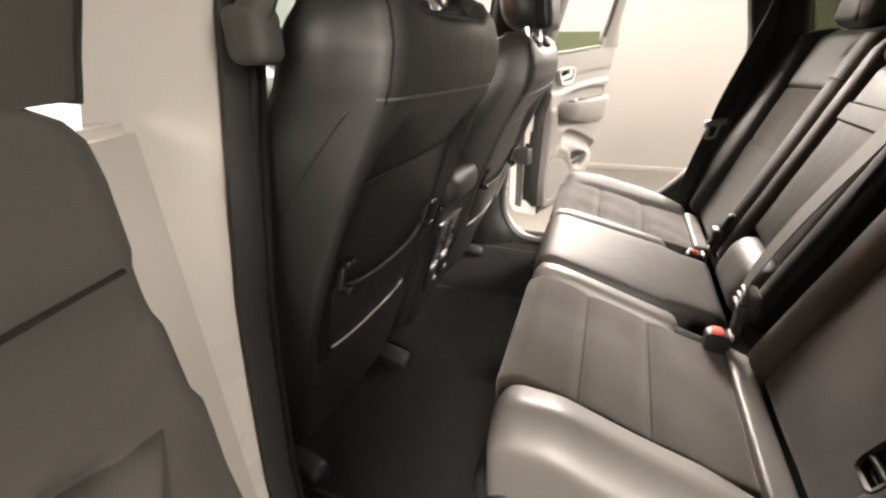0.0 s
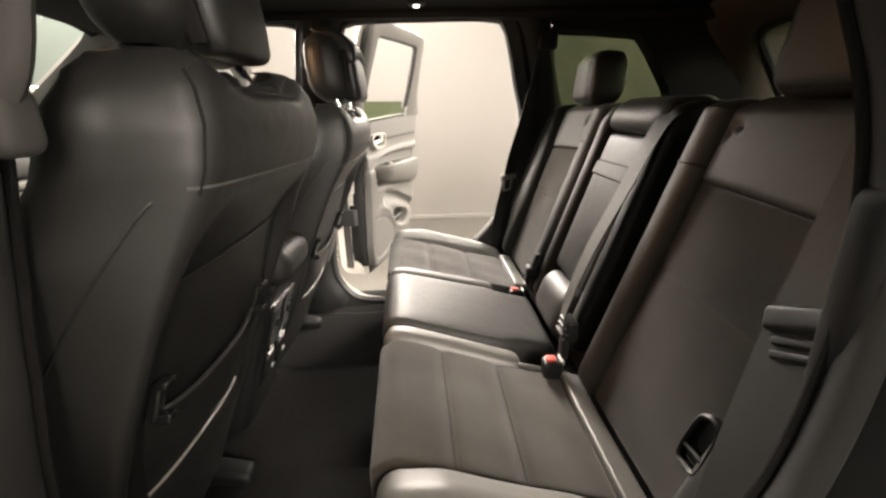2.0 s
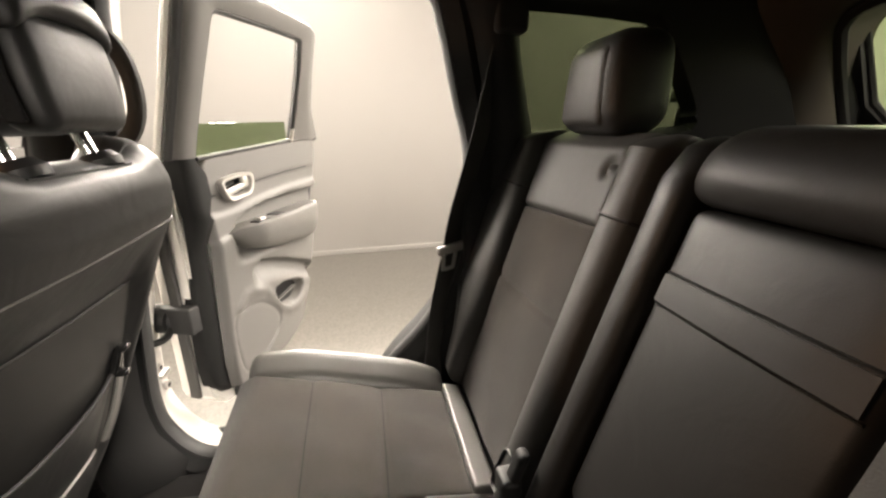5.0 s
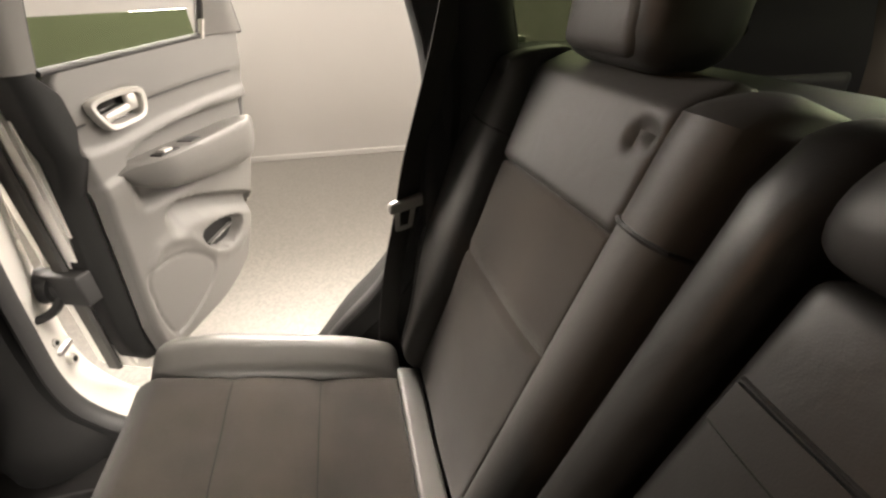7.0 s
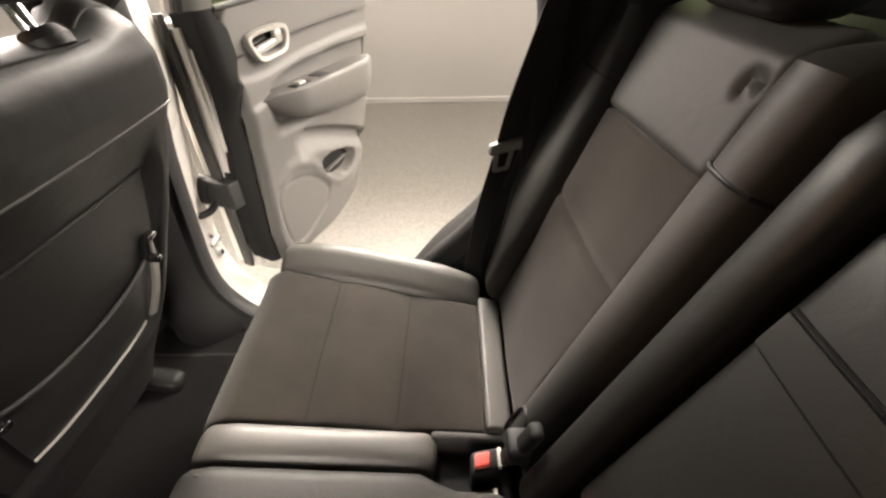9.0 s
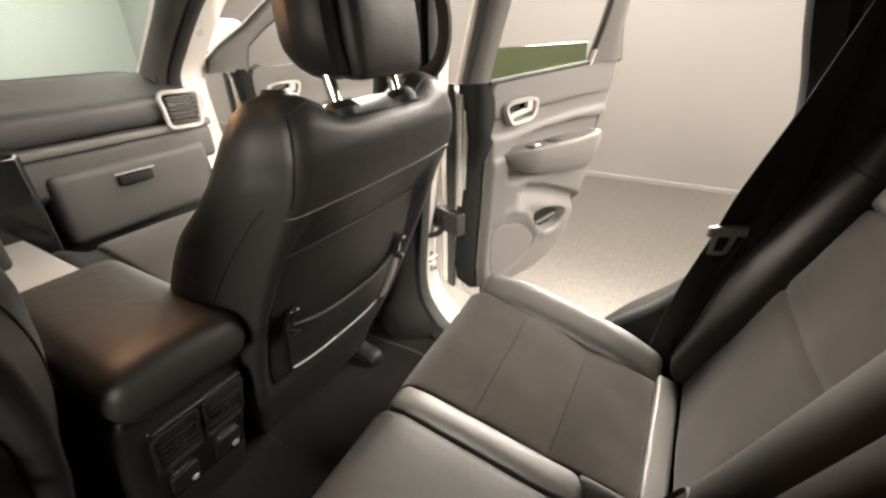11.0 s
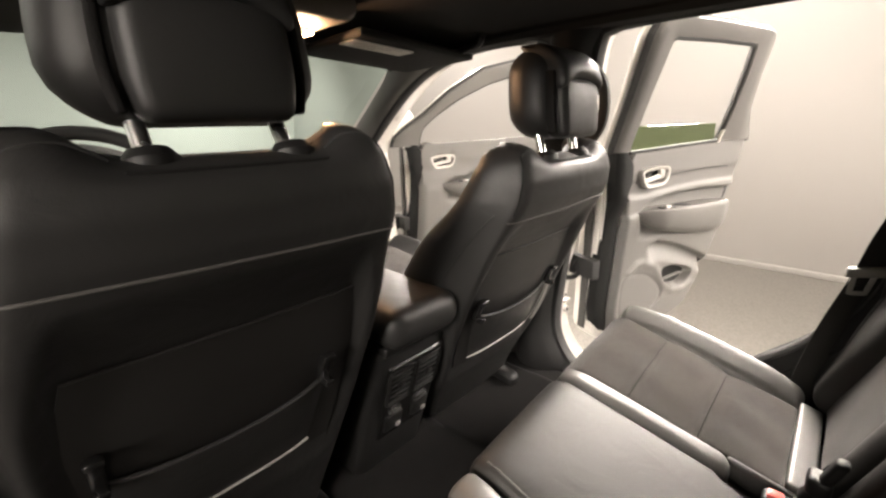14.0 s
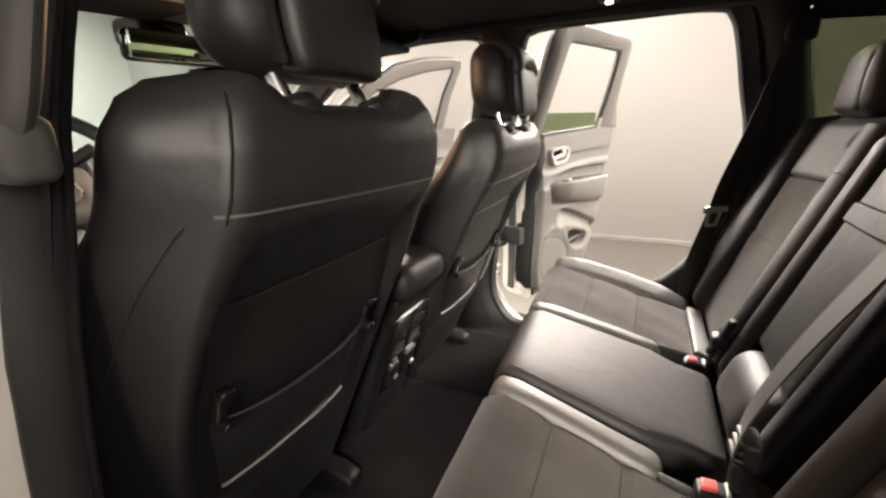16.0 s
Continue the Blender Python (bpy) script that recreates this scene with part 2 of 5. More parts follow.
def sweep(path, prof, up=(0, 0, 1), closed=False, caps=True, bm=None, scale=None):
    """Carry a profile (across, up) along a path."""
    path = [Vector(p) for p in path]
    up = Vector(up)
    loops = []
    m = len(path)
    for i, p in enumerate(path):
        a = path[(i - 1) % m] if closed or i else path[0]
        b = path[(i + 1) % m] if closed or i < m - 1 else path[-1]
        t = (b - a).normalized()
        side = t.cross(up)
        if side.length < 1e-4:
            side = t.cross(Vector((0, 1, 0)))
        side.normalize()
        nrm = side.cross(t)
        k = scale[i] if scale else 1.0
        loops.append([p + side * (u * k) + nrm * (v * k) for u, v in prof])
    if closed:
        loops.append(loops[0])
        bm = bm or bmesh.new()
        rows = [[bm.verts.new(q) for q in lp] for lp in loops[:-1]]
        rows.append(rows[0])
        for a, b in zip(rows, rows[1:]):
            for i in range(len(prof)):
                j = (i + 1) % len(prof)
                bm.faces.new((a[i], a[j], b[j], b[i]))
        return bm
    return loft(loops, True, caps, bm)


def ring(r, n=8, sx=1.0, sy=1.0):
    return [(r * sx * math.cos(2 * math.pi * i / n), r * sy * math.sin(2 * math.pi * i / n)) for i in range(n)]


def flat(w, h, r=0.0):
    return [(-w / 2, -h / 2 + r), (-w / 2 + r, -h / 2), (w / 2 - r, -h / 2), (w / 2, -h / 2 + r),
            (w / 2, h / 2 - r), (w / 2 - r, h / 2), (-w / 2 + r, h / 2), (-w / 2, h / 2 - r)]


def tube(a, b, r, n=12, r2=None, bm=None):
    a, b = Vector(a), Vector(b)
    return sweep([a, a.lerp(b, 0.5), b], ring(r, n), up=(0.31, 0.95, 0.12), bm=bm, scale=[1, 1, (r2 or r) / r])


def lerp_table(tab, v):
    """Piecewise linear look-up."""
    if v <= tab[0][0]:
        return tab[0][1]
    for (a, p), (b, q) in zip(tab, tab[1:]):
        if v <= b:
            return p + (q - p) * (v - a) / (b - a)
    return tab[-1][1]


def sstep(a, b, v):
    t = max(0.0, min(1.0, (v - a) / (b - a)))
    return t * t * (3 - 2 * t)


def inside(p, poly):
    x, y = p
    odd = False
    for (x1, y1), (x2, y2) in zip(poly, poly[1:] + poly[:1]):
        if (y1 > y) != (y2 > y) and x < (x2 - x1) * (y - y1) / (y2 - y1) + x1:
            odd = not odd
    return odd


def grow(poly, d):
    """A loop of (y, z) moved outwards by d."""
    m = len(poly)
    area2 = sum(poly[i][0] * poly[(i + 1) % m][1] - poly[(i + 1) % m][0] * poly[i][1] for i in range(m))
    s = 1 if area2 > 0 else -1
    out = []
    for i in range(m):
        a, b = Vector(poly[i - 1]), Vector(poly[(i + 1) % m])
        t = (b - a).normalized()
        out.append((poly[i][0] + s * t.y * d, poly[i][1] - s * t.x * d))
    return out


# ---- the room ----
def slab(lo, hi, bev=0.0):
    return rbox(lo, hi, bev or 0.002, step=50)


setting("floor", slab((-5.2, -6.2, -0.12), (4.52, 9.3, 0.0)), "floor",
        "grey-beige speckled coated garage floor", "floor")
setting("wall_right", slab((4.32, -6.0, 0.0), (4.52, 9.1, 3.4)), "wall", "plain warm white studio wall", "wall")
setting("wall_left", slab((-5.2, -6.0, 0.0), (-5.0, 9.1, 3.4)), "wall", "plain warm white studio wall", "wall")
setting("wall_front", slab((-5.2, 9.1, 0.0), (4.52, 9.3, 3.4)), "wall", "plain warm white studio wall", "wall")
setting("wall_back", slab((-5.2, -6.2, 0.0), (4.52, -6.0, 3.4)), "wall", "plain warm white studio wall", "wall")
setting("ceiling", slab((-5.2, -6.2, 3.4), (4.52, 9.3, 3.55)), "ceil", "plain white studio ceiling", "ceiling")
setting("baseboard", slab((4.30, -6.0, 0.0), (4.322, 9.1, 0.05), 0.004), "wall",
        "thin pale skirting strip at the foot of the wall", "baseboard")


# ---- car shell ----
HALF = [(0.45, 0.705), (0.6, 0.70), (1.15, 0.665), (1.35, 0.635), (1.6, 0.575), (1.7, 0.53)]


def side_x(sgn, z, off=0.0):
    return XC + sgn * (lerp_table(HALF, z) + off)


REAR_OPEN = [(0.48, 1.604), (0.535, 1.597), (0.565, 1.57), (0.60, 1.40), (0.635, 1.15), (0.66, 1.03), (0.685, 0.85),
             (0.697, 0.73), (0.685, 0.645), (0.635, 0.57), (0.56, 0.545), (0.40, 0.54), (0.31, 0.555), (0.23, 0.64),
             (0.14, 0.76), (0.043, 0.865), (-0.026, 0.98), (-0.06, 1.12), (-0.066, 1.25), (-0.058, 1.32),
             (-0.036, 1.40), (-0.006, 1.52), (0.018, 1.58), (0.06, 1.602), (0.26, 1.61)]
FRONT_OPEN = [(0.80, 1.605), (0.735, 1.60), (0.705, 1.585), (0.712, 1.54), (0.74, 1.40), (0.81, 1.10), (0.85, 0.80),
              (0.86, 0.64), (0.90, 0.56), (0.98, 0.535), (1.35, 0.535), (1.52, 0.55), (1.60, 0.63), (1.655, 0.85),
              (1.67, 1.12), (1.655, 1.24), (1.60, 1.315), (1.375, 1.468), (1.21, 1.55), (1.05, 1.592), (0.92, 1.605)]
QUARTER = [(-0.150, 1.545), (-0.175, 1.556), (-0.40, 1.540), (-0.455, 1.518), (-0.565, 1.38), (-0.578, 1.345), (-0.56, 1.322), (-0.235, 1.320), (-0.205, 1.335)]


def loop3(sgn, poly, n=4, off=0.0, closed=True):
    pts = smooth_path([(0, y, z) for y, z in poly], n, closed)
    return [Vector((side_x(sgn, p.z, off), p.y, p.z)) for p in pts]


def side_skin(sgn, off, holes, ylo, yhi, zlo, zhi, step=0.02):
    """A wall of the body with its openings left free."""
    bm = bmesh.new()
    ny, nz = int((yhi - ylo) / step), int((zhi - zlo) / step)
    grid = {}

    def at(i, j):
        if (i, j) not in grid:
            y, z = ylo + (yhi - ylo) * i / ny, zlo + (zhi - zlo) * j / nz
            grid[i, j] = bm.verts.new((side_x(sgn, z, off), y, z))
        return grid[i, j]

    for i in range(ny):
        for j in range(nz):
            c = (ylo + (yhi - ylo) * (i + 0.5) / ny, zlo + (zhi - zlo) * (j + 0.5) / nz)
            if not any(inside(c, h) for h in holes):
                bm.faces.new((at(i, j), at(i + 1, j), at(i + 1, j + 1), at(i, j + 1)))
    # a straight slanting rear edge beside the tailgate window
    for co, no in (((0, -1.17, 1.27), (0, -0.03, 1)), ((0, -1.17, 1.27), (0, 0.33, -0.24))):
        bmesh.ops.bisect_plane(bm, geom=bm.verts[:] + bm.edges[:] + bm.faces[:], plane_co=co, plane_no=no)
    drop = [f for f in bm.faces if inside((f.calc_center_median().y, f.calc_center_median().z), ASTERN)]
    bmesh.ops.delete(bm, geom=drop, context="FACES")
    return bm


def dense(poly, n=4):
    return [(p.y, p.z) for p in smooth_path([(0, y, z) for y, z in poly], n, True)]


def band(sgn, poly, d0, off0, d1, off1, *mids):
    """A ring of trim between two offsets of an opening."""
    a = [Vector((side_x(sgn, z, off0), y, z)) for y, z in grow(dense(poly), d0)]
    b = [Vector((side_x(sgn, z, off1), y, z)) for y, z in grow(dense(poly), d1)]
    mid = [[Vector((side_x(sgn, z, o), y, z)) for y, z in grow(dense(poly), d)] for d, o in mids]
    rows = [a, *mid, b]
    return loft(rows, True, False)


def thick(bm, t):
    bmesh.ops.recalc_face_normals(bm, faces=bm.faces[:])
    bmesh.ops.solidify(bm, geom=bm.faces[:], thickness=t)
    return bm


AHEAD = [(1.02, 1.68), (1.40, 1.50), (1.66, 1.34), (1.75, 1.24), (2.4, 1.20), (2.4, 1.9)]      # free for the windscreen
ASTERN = [(-1.5, 1.26), (-1.17, 1.27), (-0.93, 1.60), (-0.93, 1.8), (-1.5, 1.8)]                     # free behind the tailgate window
NAMES = {1: "right", -1: "left"}
for sgn in (1, -1):
    side = NAMES[sgn]
    slim = 0.0 if sgn > 0 else 0.020
    FO = FRONT_OPEN if sgn > 0 else [(y - 0.065 if y < 0.95 else y, z) for y, z in FRONT_OPEN]
    LEAN = [(0.50, -0.045), (0.73, -0.045), (1.02, -0.022), (1.35, 0.0), (1.60, 0.0)]
    RO = REAR_OPEN if sgn > 0 else [(y + lerp_table(LEAN, z) * sstep(0.42, 0.55, y), z) for y, z in REAR_OPEN]
    ro, fo, qo = dense(RO), dense(FO), dense(QUARTER)
    setting("wall_inner_" + side, side_skin(sgn, -0.005, [grow(ro, 0.034), grow(fo, 0.034), grow(qo, 0.018), AHEAD], -1.16, 1.9, 0.47, 1.62),
            "trim_black", "dark moulded side lining of the car cabin", "side trim")
    setting("wall_outer_" + side, thick(side_skin(sgn, 0.155, [grow(ro, 0.062), grow(fo, 0.062), grow(qo, 0.085), AHEAD], -1.3, 2.1, 0.40, 1.66, 0.03), 0.004),
            "paint", "white painted outer body side of the car", "body panel")
    jamb = setting("jamb_rear_" + side, band(sgn, RO, 0.004, 0.0, 0.095, 0.160, (0.010, 0.07), (0.034, 0.150)), "paint",
            "white painted door jamb round the rear door opening", "door jamb")
    setting("jamb_front_" + side, band(sgn, FO, 0.004, 0.0, 0.095, 0.160, (0.010, 0.07), (0.034, 0.150)), "paint",
            "white painted door jamb round the front door opening", "door jamb")
    setting("trim_rear_" + side, band(sgn, RO, 0.0, -0.004 + slim, 0.055, -0.022 + slim, (0.03, -0.026 + slim)), "trim_black" if sgn > 0 else "trim_dark",
            "dark moulded surround of the rear door opening", "trim")
    setting("trim_front_" + side, band(sgn, FO, 0.0, -0.004 + slim, 0.055, -0.022 + slim, (0.03, -0.026 + slim)), "trim_dark",
            "dark grey moulded surround of the front door opening", "trim")
    if sgn < 0:
        setting("flange_rear_left", band(sgn, RO, -0.004, -0.006, 0.0015, 0.031, (-0.007, 0.004), (-0.004, 0.024)), "rubber",
                "black rubber lip over the inner edge of the door jamb", "seal")
        # black strand in place of a groove, imitating the shade inside it
        setting("seal_lip_left", sweep(loop3(sgn, grow(dense(RO), -0.007), 1, -0.007), ring(0.0045, 8), up=(1, 0, 0), closed=True), "carpet",
                "thin black line standing in for a shaded groove along the door opening", "seal")
    for nm, op in (("rear", RO), ("front", FO)):
        setting("seal_%s_%s" % (nm, side), sweep(loop3(sgn, op, 4, 0.016), ring(0.010, 10, 1.0, 2.2), up=(1, 0, 0), closed=True),
                "rubber", "black rubber seal along the door opening", "seal")
    setting("quarter_surround_" + side, band(sgn, QUARTER, -0.004, 0.02, 0.035, -0.014, (0.01, -0.014)), "trim_black",
            "black surround of the rear quarter window", "trim")
    bm = bmesh.new()
    bm.faces.new([bm.verts.new((side_x(sgn, z, 0.02), y, z)) for y, z in grow(qo, 0.012)])
    w = setting("window_quarter_" + side, thick(bm, 0.004), "privacy", "dark green privacy glass of the quarter window", "window")

    if sgn > 0:                              # plugs and holes in the white jamb
        for px, pz, pr in ((0.800, 0.784, 0.010), (0.818, 0.722, 0.012), (0.842, 1.085, 0.014), (0.830, 1.125, 0.009)):
            part("plug", tube((px, 0.730, pz), (px, 0.7015, pz), pr, 14), "paint", jamb, "small round plug")
            part("hole", tube((px, 0.730, pz), (px, 0.7005, pz), pr * 0.55, 12), "rubber", jamb)
        part("striker_plate", rbox((0.790, 0.698, 0.755), (0.835, 0.712, 0.765), 0.003), "satin", jamb)
    # dark cladding over the lower rear of the jamb
    arc = [p for p in dense(REAR_OPEN) if p[0] < 0.30 and p[1] < 1.56]
    rows = []
    for d, o in ((0.0, -0.002), (0.004, 0.07), (0.028, 0.152), (0.10, 0.168)):
        out = []
        for i, (y, z) in enumerate(arc):
            a, c = Vector(arc[max(i - 1, 0)]), Vector(arc[min(i + 1, len(arc) - 1)])
            tg = (c - a).normalized()
            out.append(Vector((side_x(sgn, z, o + 0.004), y + (-abs(tg.y) - 0.0) * (d - 0.004), z - abs(tg.x) * (d - 0.004))))
        rows.append(out)
    setting("jamb_cladding_" + side, loft(rows, False, False), "trim_black", "dark plastic cladding on the rear door jamb", "trim", 50)

    # B-pillar lining, swelling inwards
    rows = []
    yr = [(z, y) for y, z in sorted(REAR_OPEN[1:10], key=lambda q: q[1])]
    yf = [(z, y) for y, z in sorted(FO[2:8], key=lambda q: q[1])]
    for k in range(25):
        z = 0.52 + (1.605 - 0.52) * k / 24
        a, b = lerp_table(yr, z) + (0.012 if sgn > 0 else 0.012 - 0.030 * sstep(0.95, 1.25, z)), lerp_table(yf, z) - 0.012
        bul = (0.045 + 0.03 * sstep(1.1, 0.9, z)) * (1.0 if sgn > 0 else 0.25)
        rows.append([Vector((side_x(sgn, z, -0.012 + slim * 1.3 - bul * math.sin(math.pi * t) ** 0.6), a + (b - a) * t, z))
                     for t in (i / 10 for i in range(11))])
    setting("pillar_b_" + side, thick(loft(rows, False, False), 0.006), "trim_black", "dark moulded lining of the centre pillar", "pillar trim", 50)
    # C-pillar lining
    rows = []
    yr = [(z, y) for y, z in sorted(REAR_OPEN[14:24], key=lambda q: q[1])]
    yq = [(0.75, -0.2), (1.2, -0.24), (1.31, -0.208), (1.36, -0.192), (1.555, -0.142), (1.62, -0.135)]
    for k in range(25):
        z = 0.76 + (1.615 - 0.76) * k / 24
        a, b = lerp_table(yr, z) - 0.045, lerp_table(yq, z) + 0.012
        rows.append([Vector((side_x(sgn, z, -0.026 - 0.03 * math.sin(math.pi * t) ** 0.7), a + (b - a) * t, z))
                     for t in (i / 8 for i in range(9))])
    setting("pillar_c_" + side, loft(rows, False, False), "trim_black", "black moulded lining of the rear door pillar", "pillar trim", 50)
    # A-pillar lining
    a_line = [(1.66, 1.25), (1.60, 1.318), (1.375, 1.471), (1.21, 1.553), (1.05, 1.60)]
    arc = smooth_path([(side_x(sgn, z, -0.004), y, z) for y, z in a_line], 6)
    edge = [(XC + sgn * 0.688, 1.97, 1.215), (XC + sgn * 0.66, 1.80, 1.322), (XC + sgn * 0.615, 1.56, 1.466), (XC + sgn * 0.575, 1.40, 1.562), (XC + sgn * 0.52, 1.32, 1.61)]
    edge = smooth_path(edge, 6)
    rows = [[p.lerp(q, u) + Vector((-sgn * 0.035, -0.02, -0.004)) * math.sin(math.pi * min(1, u * 0.9 + 0.05)) ** 0.7 for u in (i / 8 for i in range(9))] for p, q in zip(arc, edge)]
    setting("pillar_a_" + side, loft(rows, False, False), "trim", "grey moulded lining of the windscreen pillar", "pillar trim", 50)
    # lower rear wheel arch lining beside the seat
    bm = rbox((min(side_x(sgn, 0.8, 0.0), side_x(sgn, 0.8, -0.05)), -0.9, 0.47), (max(side_x(sgn, 0.8, 0.0), side_x(sgn, 0.8, -0.05)), -0.05, 1.26), 0.02)
    setting("wheel_arch_" + side, bm, "trim_black", "black moulded lining over the rear wheel arch", "side trim")
    # sill
    bm = rbox((min(side_x(sgn, 0.5, 0.15), side_x(sgn, 0.5, -0.06)), -0.1, 0.44), (max(side_x(sgn, 0.5, 0.15), side_x(sgn, 0.5, -0.06)), 1.7, 0.532), 0.012)
    setting("sill_" + side, bm, "trim_black", "black door sill plate along the cabin floor", "sill")

# rear end: tailgate frame, glass, closing panels


def plate(pts, t, n=(0, 1, 0)):
    bm = bmesh.new()
    bm.faces.new([bm.verts.new(p) for p in pts])
    return thick(bm, t)


def tg_y(z):
    return -1.165 + max(0.0, z - 1.28) * 0.847


bm = bmesh.new()
half_o = [(0.55, 0.5), (0.79, 0.5), (0.80, 0.9), (0.80, 1.2), (0.775, 1.40), (0.74, 1.56), (0.67, 1.66), (0.30, 1.66)]
half_i = [(0.40, 1.298), (0.600, 1.300), (0.634, 1.322), (0.648, 1.368), (0.606, 1.52), (0.590, 1.560), (0.560, 1.580), (0.30, 1.588)]
outer = half_o + [(2 * XC - x, z) for x, z in reversed(half_o)]
inner_l = half_i + [(2 * XC - x, z) for x, z in reversed(half_i)]
vo = [bm.verts.new((x, tg_y(z), z)) for x, z in outer]
vi = [bm.verts.new((x, tg_y(z), z)) for x, z in inner_l]
for i in range(len(outer)):
    j = (i + 1) % len(outer)
    bm.faces.new((vo[i], vo[j], vi[j], vi[i]))
setting("tailgate", thick(bm, 0.03), "trim_dark", "dark grey moulded inner lining of the tailgate", "tailgate")
path = [Vector((x, tg_y(z) + 0.012, z)) for x, z in inner_l]
setting("tailgate_seal", sweep(path, ring(0.010, 8), up=(0, 1, 0), closed=True), "rubber", "black edge round the tailgate window", "seal")
w = setting("window_tailgate", plate([(x, tg_y(z), z) for x, z in inner_l], 0.004), "rearglass", "pale green tailgate window glass", "window")
w.visible_shadow = False
# taupe arch of rear pillars and header, and the body seal behind it
FRONT_EDGE = [(0.700, -0.92, 1.20), (0.690, -0.845, 1.33), (0.668, -0.775, 1.44), (0.632, -0.700, 1.525), (0.590, -0.655, 1.572), (0.535, -0.630, 1.602), (0.44, -0.622, 1.616), (0.26, -0.620, 1.622)]
REAR_EDGE = [(0.690, -1.10, 1.20), (0.668, -1.015, 1.32), (0.630, -0.930, 1.415), (0.578, -0.840, 1.492), (0.545, -0.800, 1.522), (0.500, -0.780, 1.542), (0.42, -0.772, 1.552), (0.26, -0.770, 1.556)]
for nm, sgn in (("right", 1), ("left", -1)):
    fe = smooth_path([(XC + sgn * (x - XC), y, z) for x, y, z in FRONT_EDGE] + [(XC, -0.620, 1.624)], 5)
    re = smooth_path([(XC + sgn * (x - XC), y, z) for x, y, z in REAR_EDGE] + [(XC, -0.770, 1.558)], 5)
    rows = []
    for p, q in zip(fe, re):
        nrm = Vector((XC, -0.55, 1.25)) - p
        nrm.normalize()
        row = [p + Vector((sgn * 0.035, 0.012, 0.035))]
        for k in range(13):
            u = k / 12
            row.append(p.lerp(q, u) + nrm * (0.026 * math.sin(math.pi * u) ** 0.6))
        row.append(Vector((q.x + sgn * 0.03, tg_y(q.z) + 0.004, q.z + 0.02)))
        rows.append(row)
    setting("pillar_d_" + nm, loft(rows, False, False), "trim_brown", "taupe moulded lining of the rear pillar and header", "pillar trim", 50)
    setting("seal_tailgate_" + nm, sweep([p + Vector((0, -0.012, 0.0)) for p in re], ring(0.015, 8), up=(0, 1, 0.3)), "rubber", "black rubber seal round the tailgate opening", "seal")

# headliner, roof, windscreen, floor
rows = []
for k in range(33):
    y = -1.14 + (1.34 + 1.14) * k / 32
    row = []
    for i in range(21):
        t = -1 + i / 10
        edge = 0.585
        x = XC + edge * t
        drop = 0.05 * abs(t) ** 5 + 0.04 * sstep(1.0, 1.36, y) + 0.02 * sstep(-0.7, -1.14, y)
        row.append(Vector((x, y, 1.655 - drop)))
    rows.append(row)
setting("ceiling_headliner", thick(loft(rows[5:], False, False), 0.01), "headliner", "black cloth headliner of the car roof", "headliner", 60)
rows = [[p + Vector((0, 0, 0.045)) for p in r] for r in rows]
bm = loft([[Vector((XC + (p.x - XC) * 1.18, p.y, p.z)) for p in r] for r in rows], False, False)
setting("roof", thick(bm, 0.004), "paint", "white painted car roof skin", "roof")
for sgn in (1, -1):
    path = smooth_path([(side_x(sgn, 1.6, -0.035), y, z) for y, z in ((-0.78, 1.595), (-0.5, 1.60), (0.0, 1.612), (0.5, 1.618), (0.9, 1.612), (1.08, 1.59))], 5)
    setting("roof_rail_trim_" + NAMES[sgn], sweep(path, flat(0.07, 0.035, 0.012)), "headliner",
            "black cloth edge of the headliner above the doors", "trim")
WS = [(-0.66, 2.02, 1.20), (0.72, 2.02, 1.20), (0.58, 1.33, 1.61), (-0.52, 1.33, 1.61)]
bm = bmesh.new()
rows = []
for k in range(9):
    t = k / 8
    a, b = Vector(WS[0]).lerp(Vector(WS[3]), t), Vector(WS[1]).lerp(Vector(WS[2]), t)
    rows.append([a.lerp(b, s / 10) + Vector((0, 0.10 * (1 - (2 * s / 10 - 1) ** 2), 0)) for s in range(11)])
w = setting("window_windscreen", thick(loft(rows, False, False), 0.005), "shield", "pale green tinted windscreen", "window")
w.visible_shadow = False
setting("bulkhead", slab((-0.82, 2.0, 0.42), (0.88, 2.2, 1.19)), "paint", "white painted bulkhead ahead of the dashboard", "body panel")
setting("underbody", slab((-0.86, -1.3, 0.36), (0.92, 2.2, 0.44)), "tyre", "dark underbody panel of the car", "body panel")


def carpet_height(x, y):
    hump = 0.045 * sstep(0.21, 0.13, abs(x - XC))
    under = 0.09 * sstep(0.42, 0.30, y)
    return 0.525 + hump + under + 0.004 * noise.noise(Vector((x * 9, y * 9, 0)))


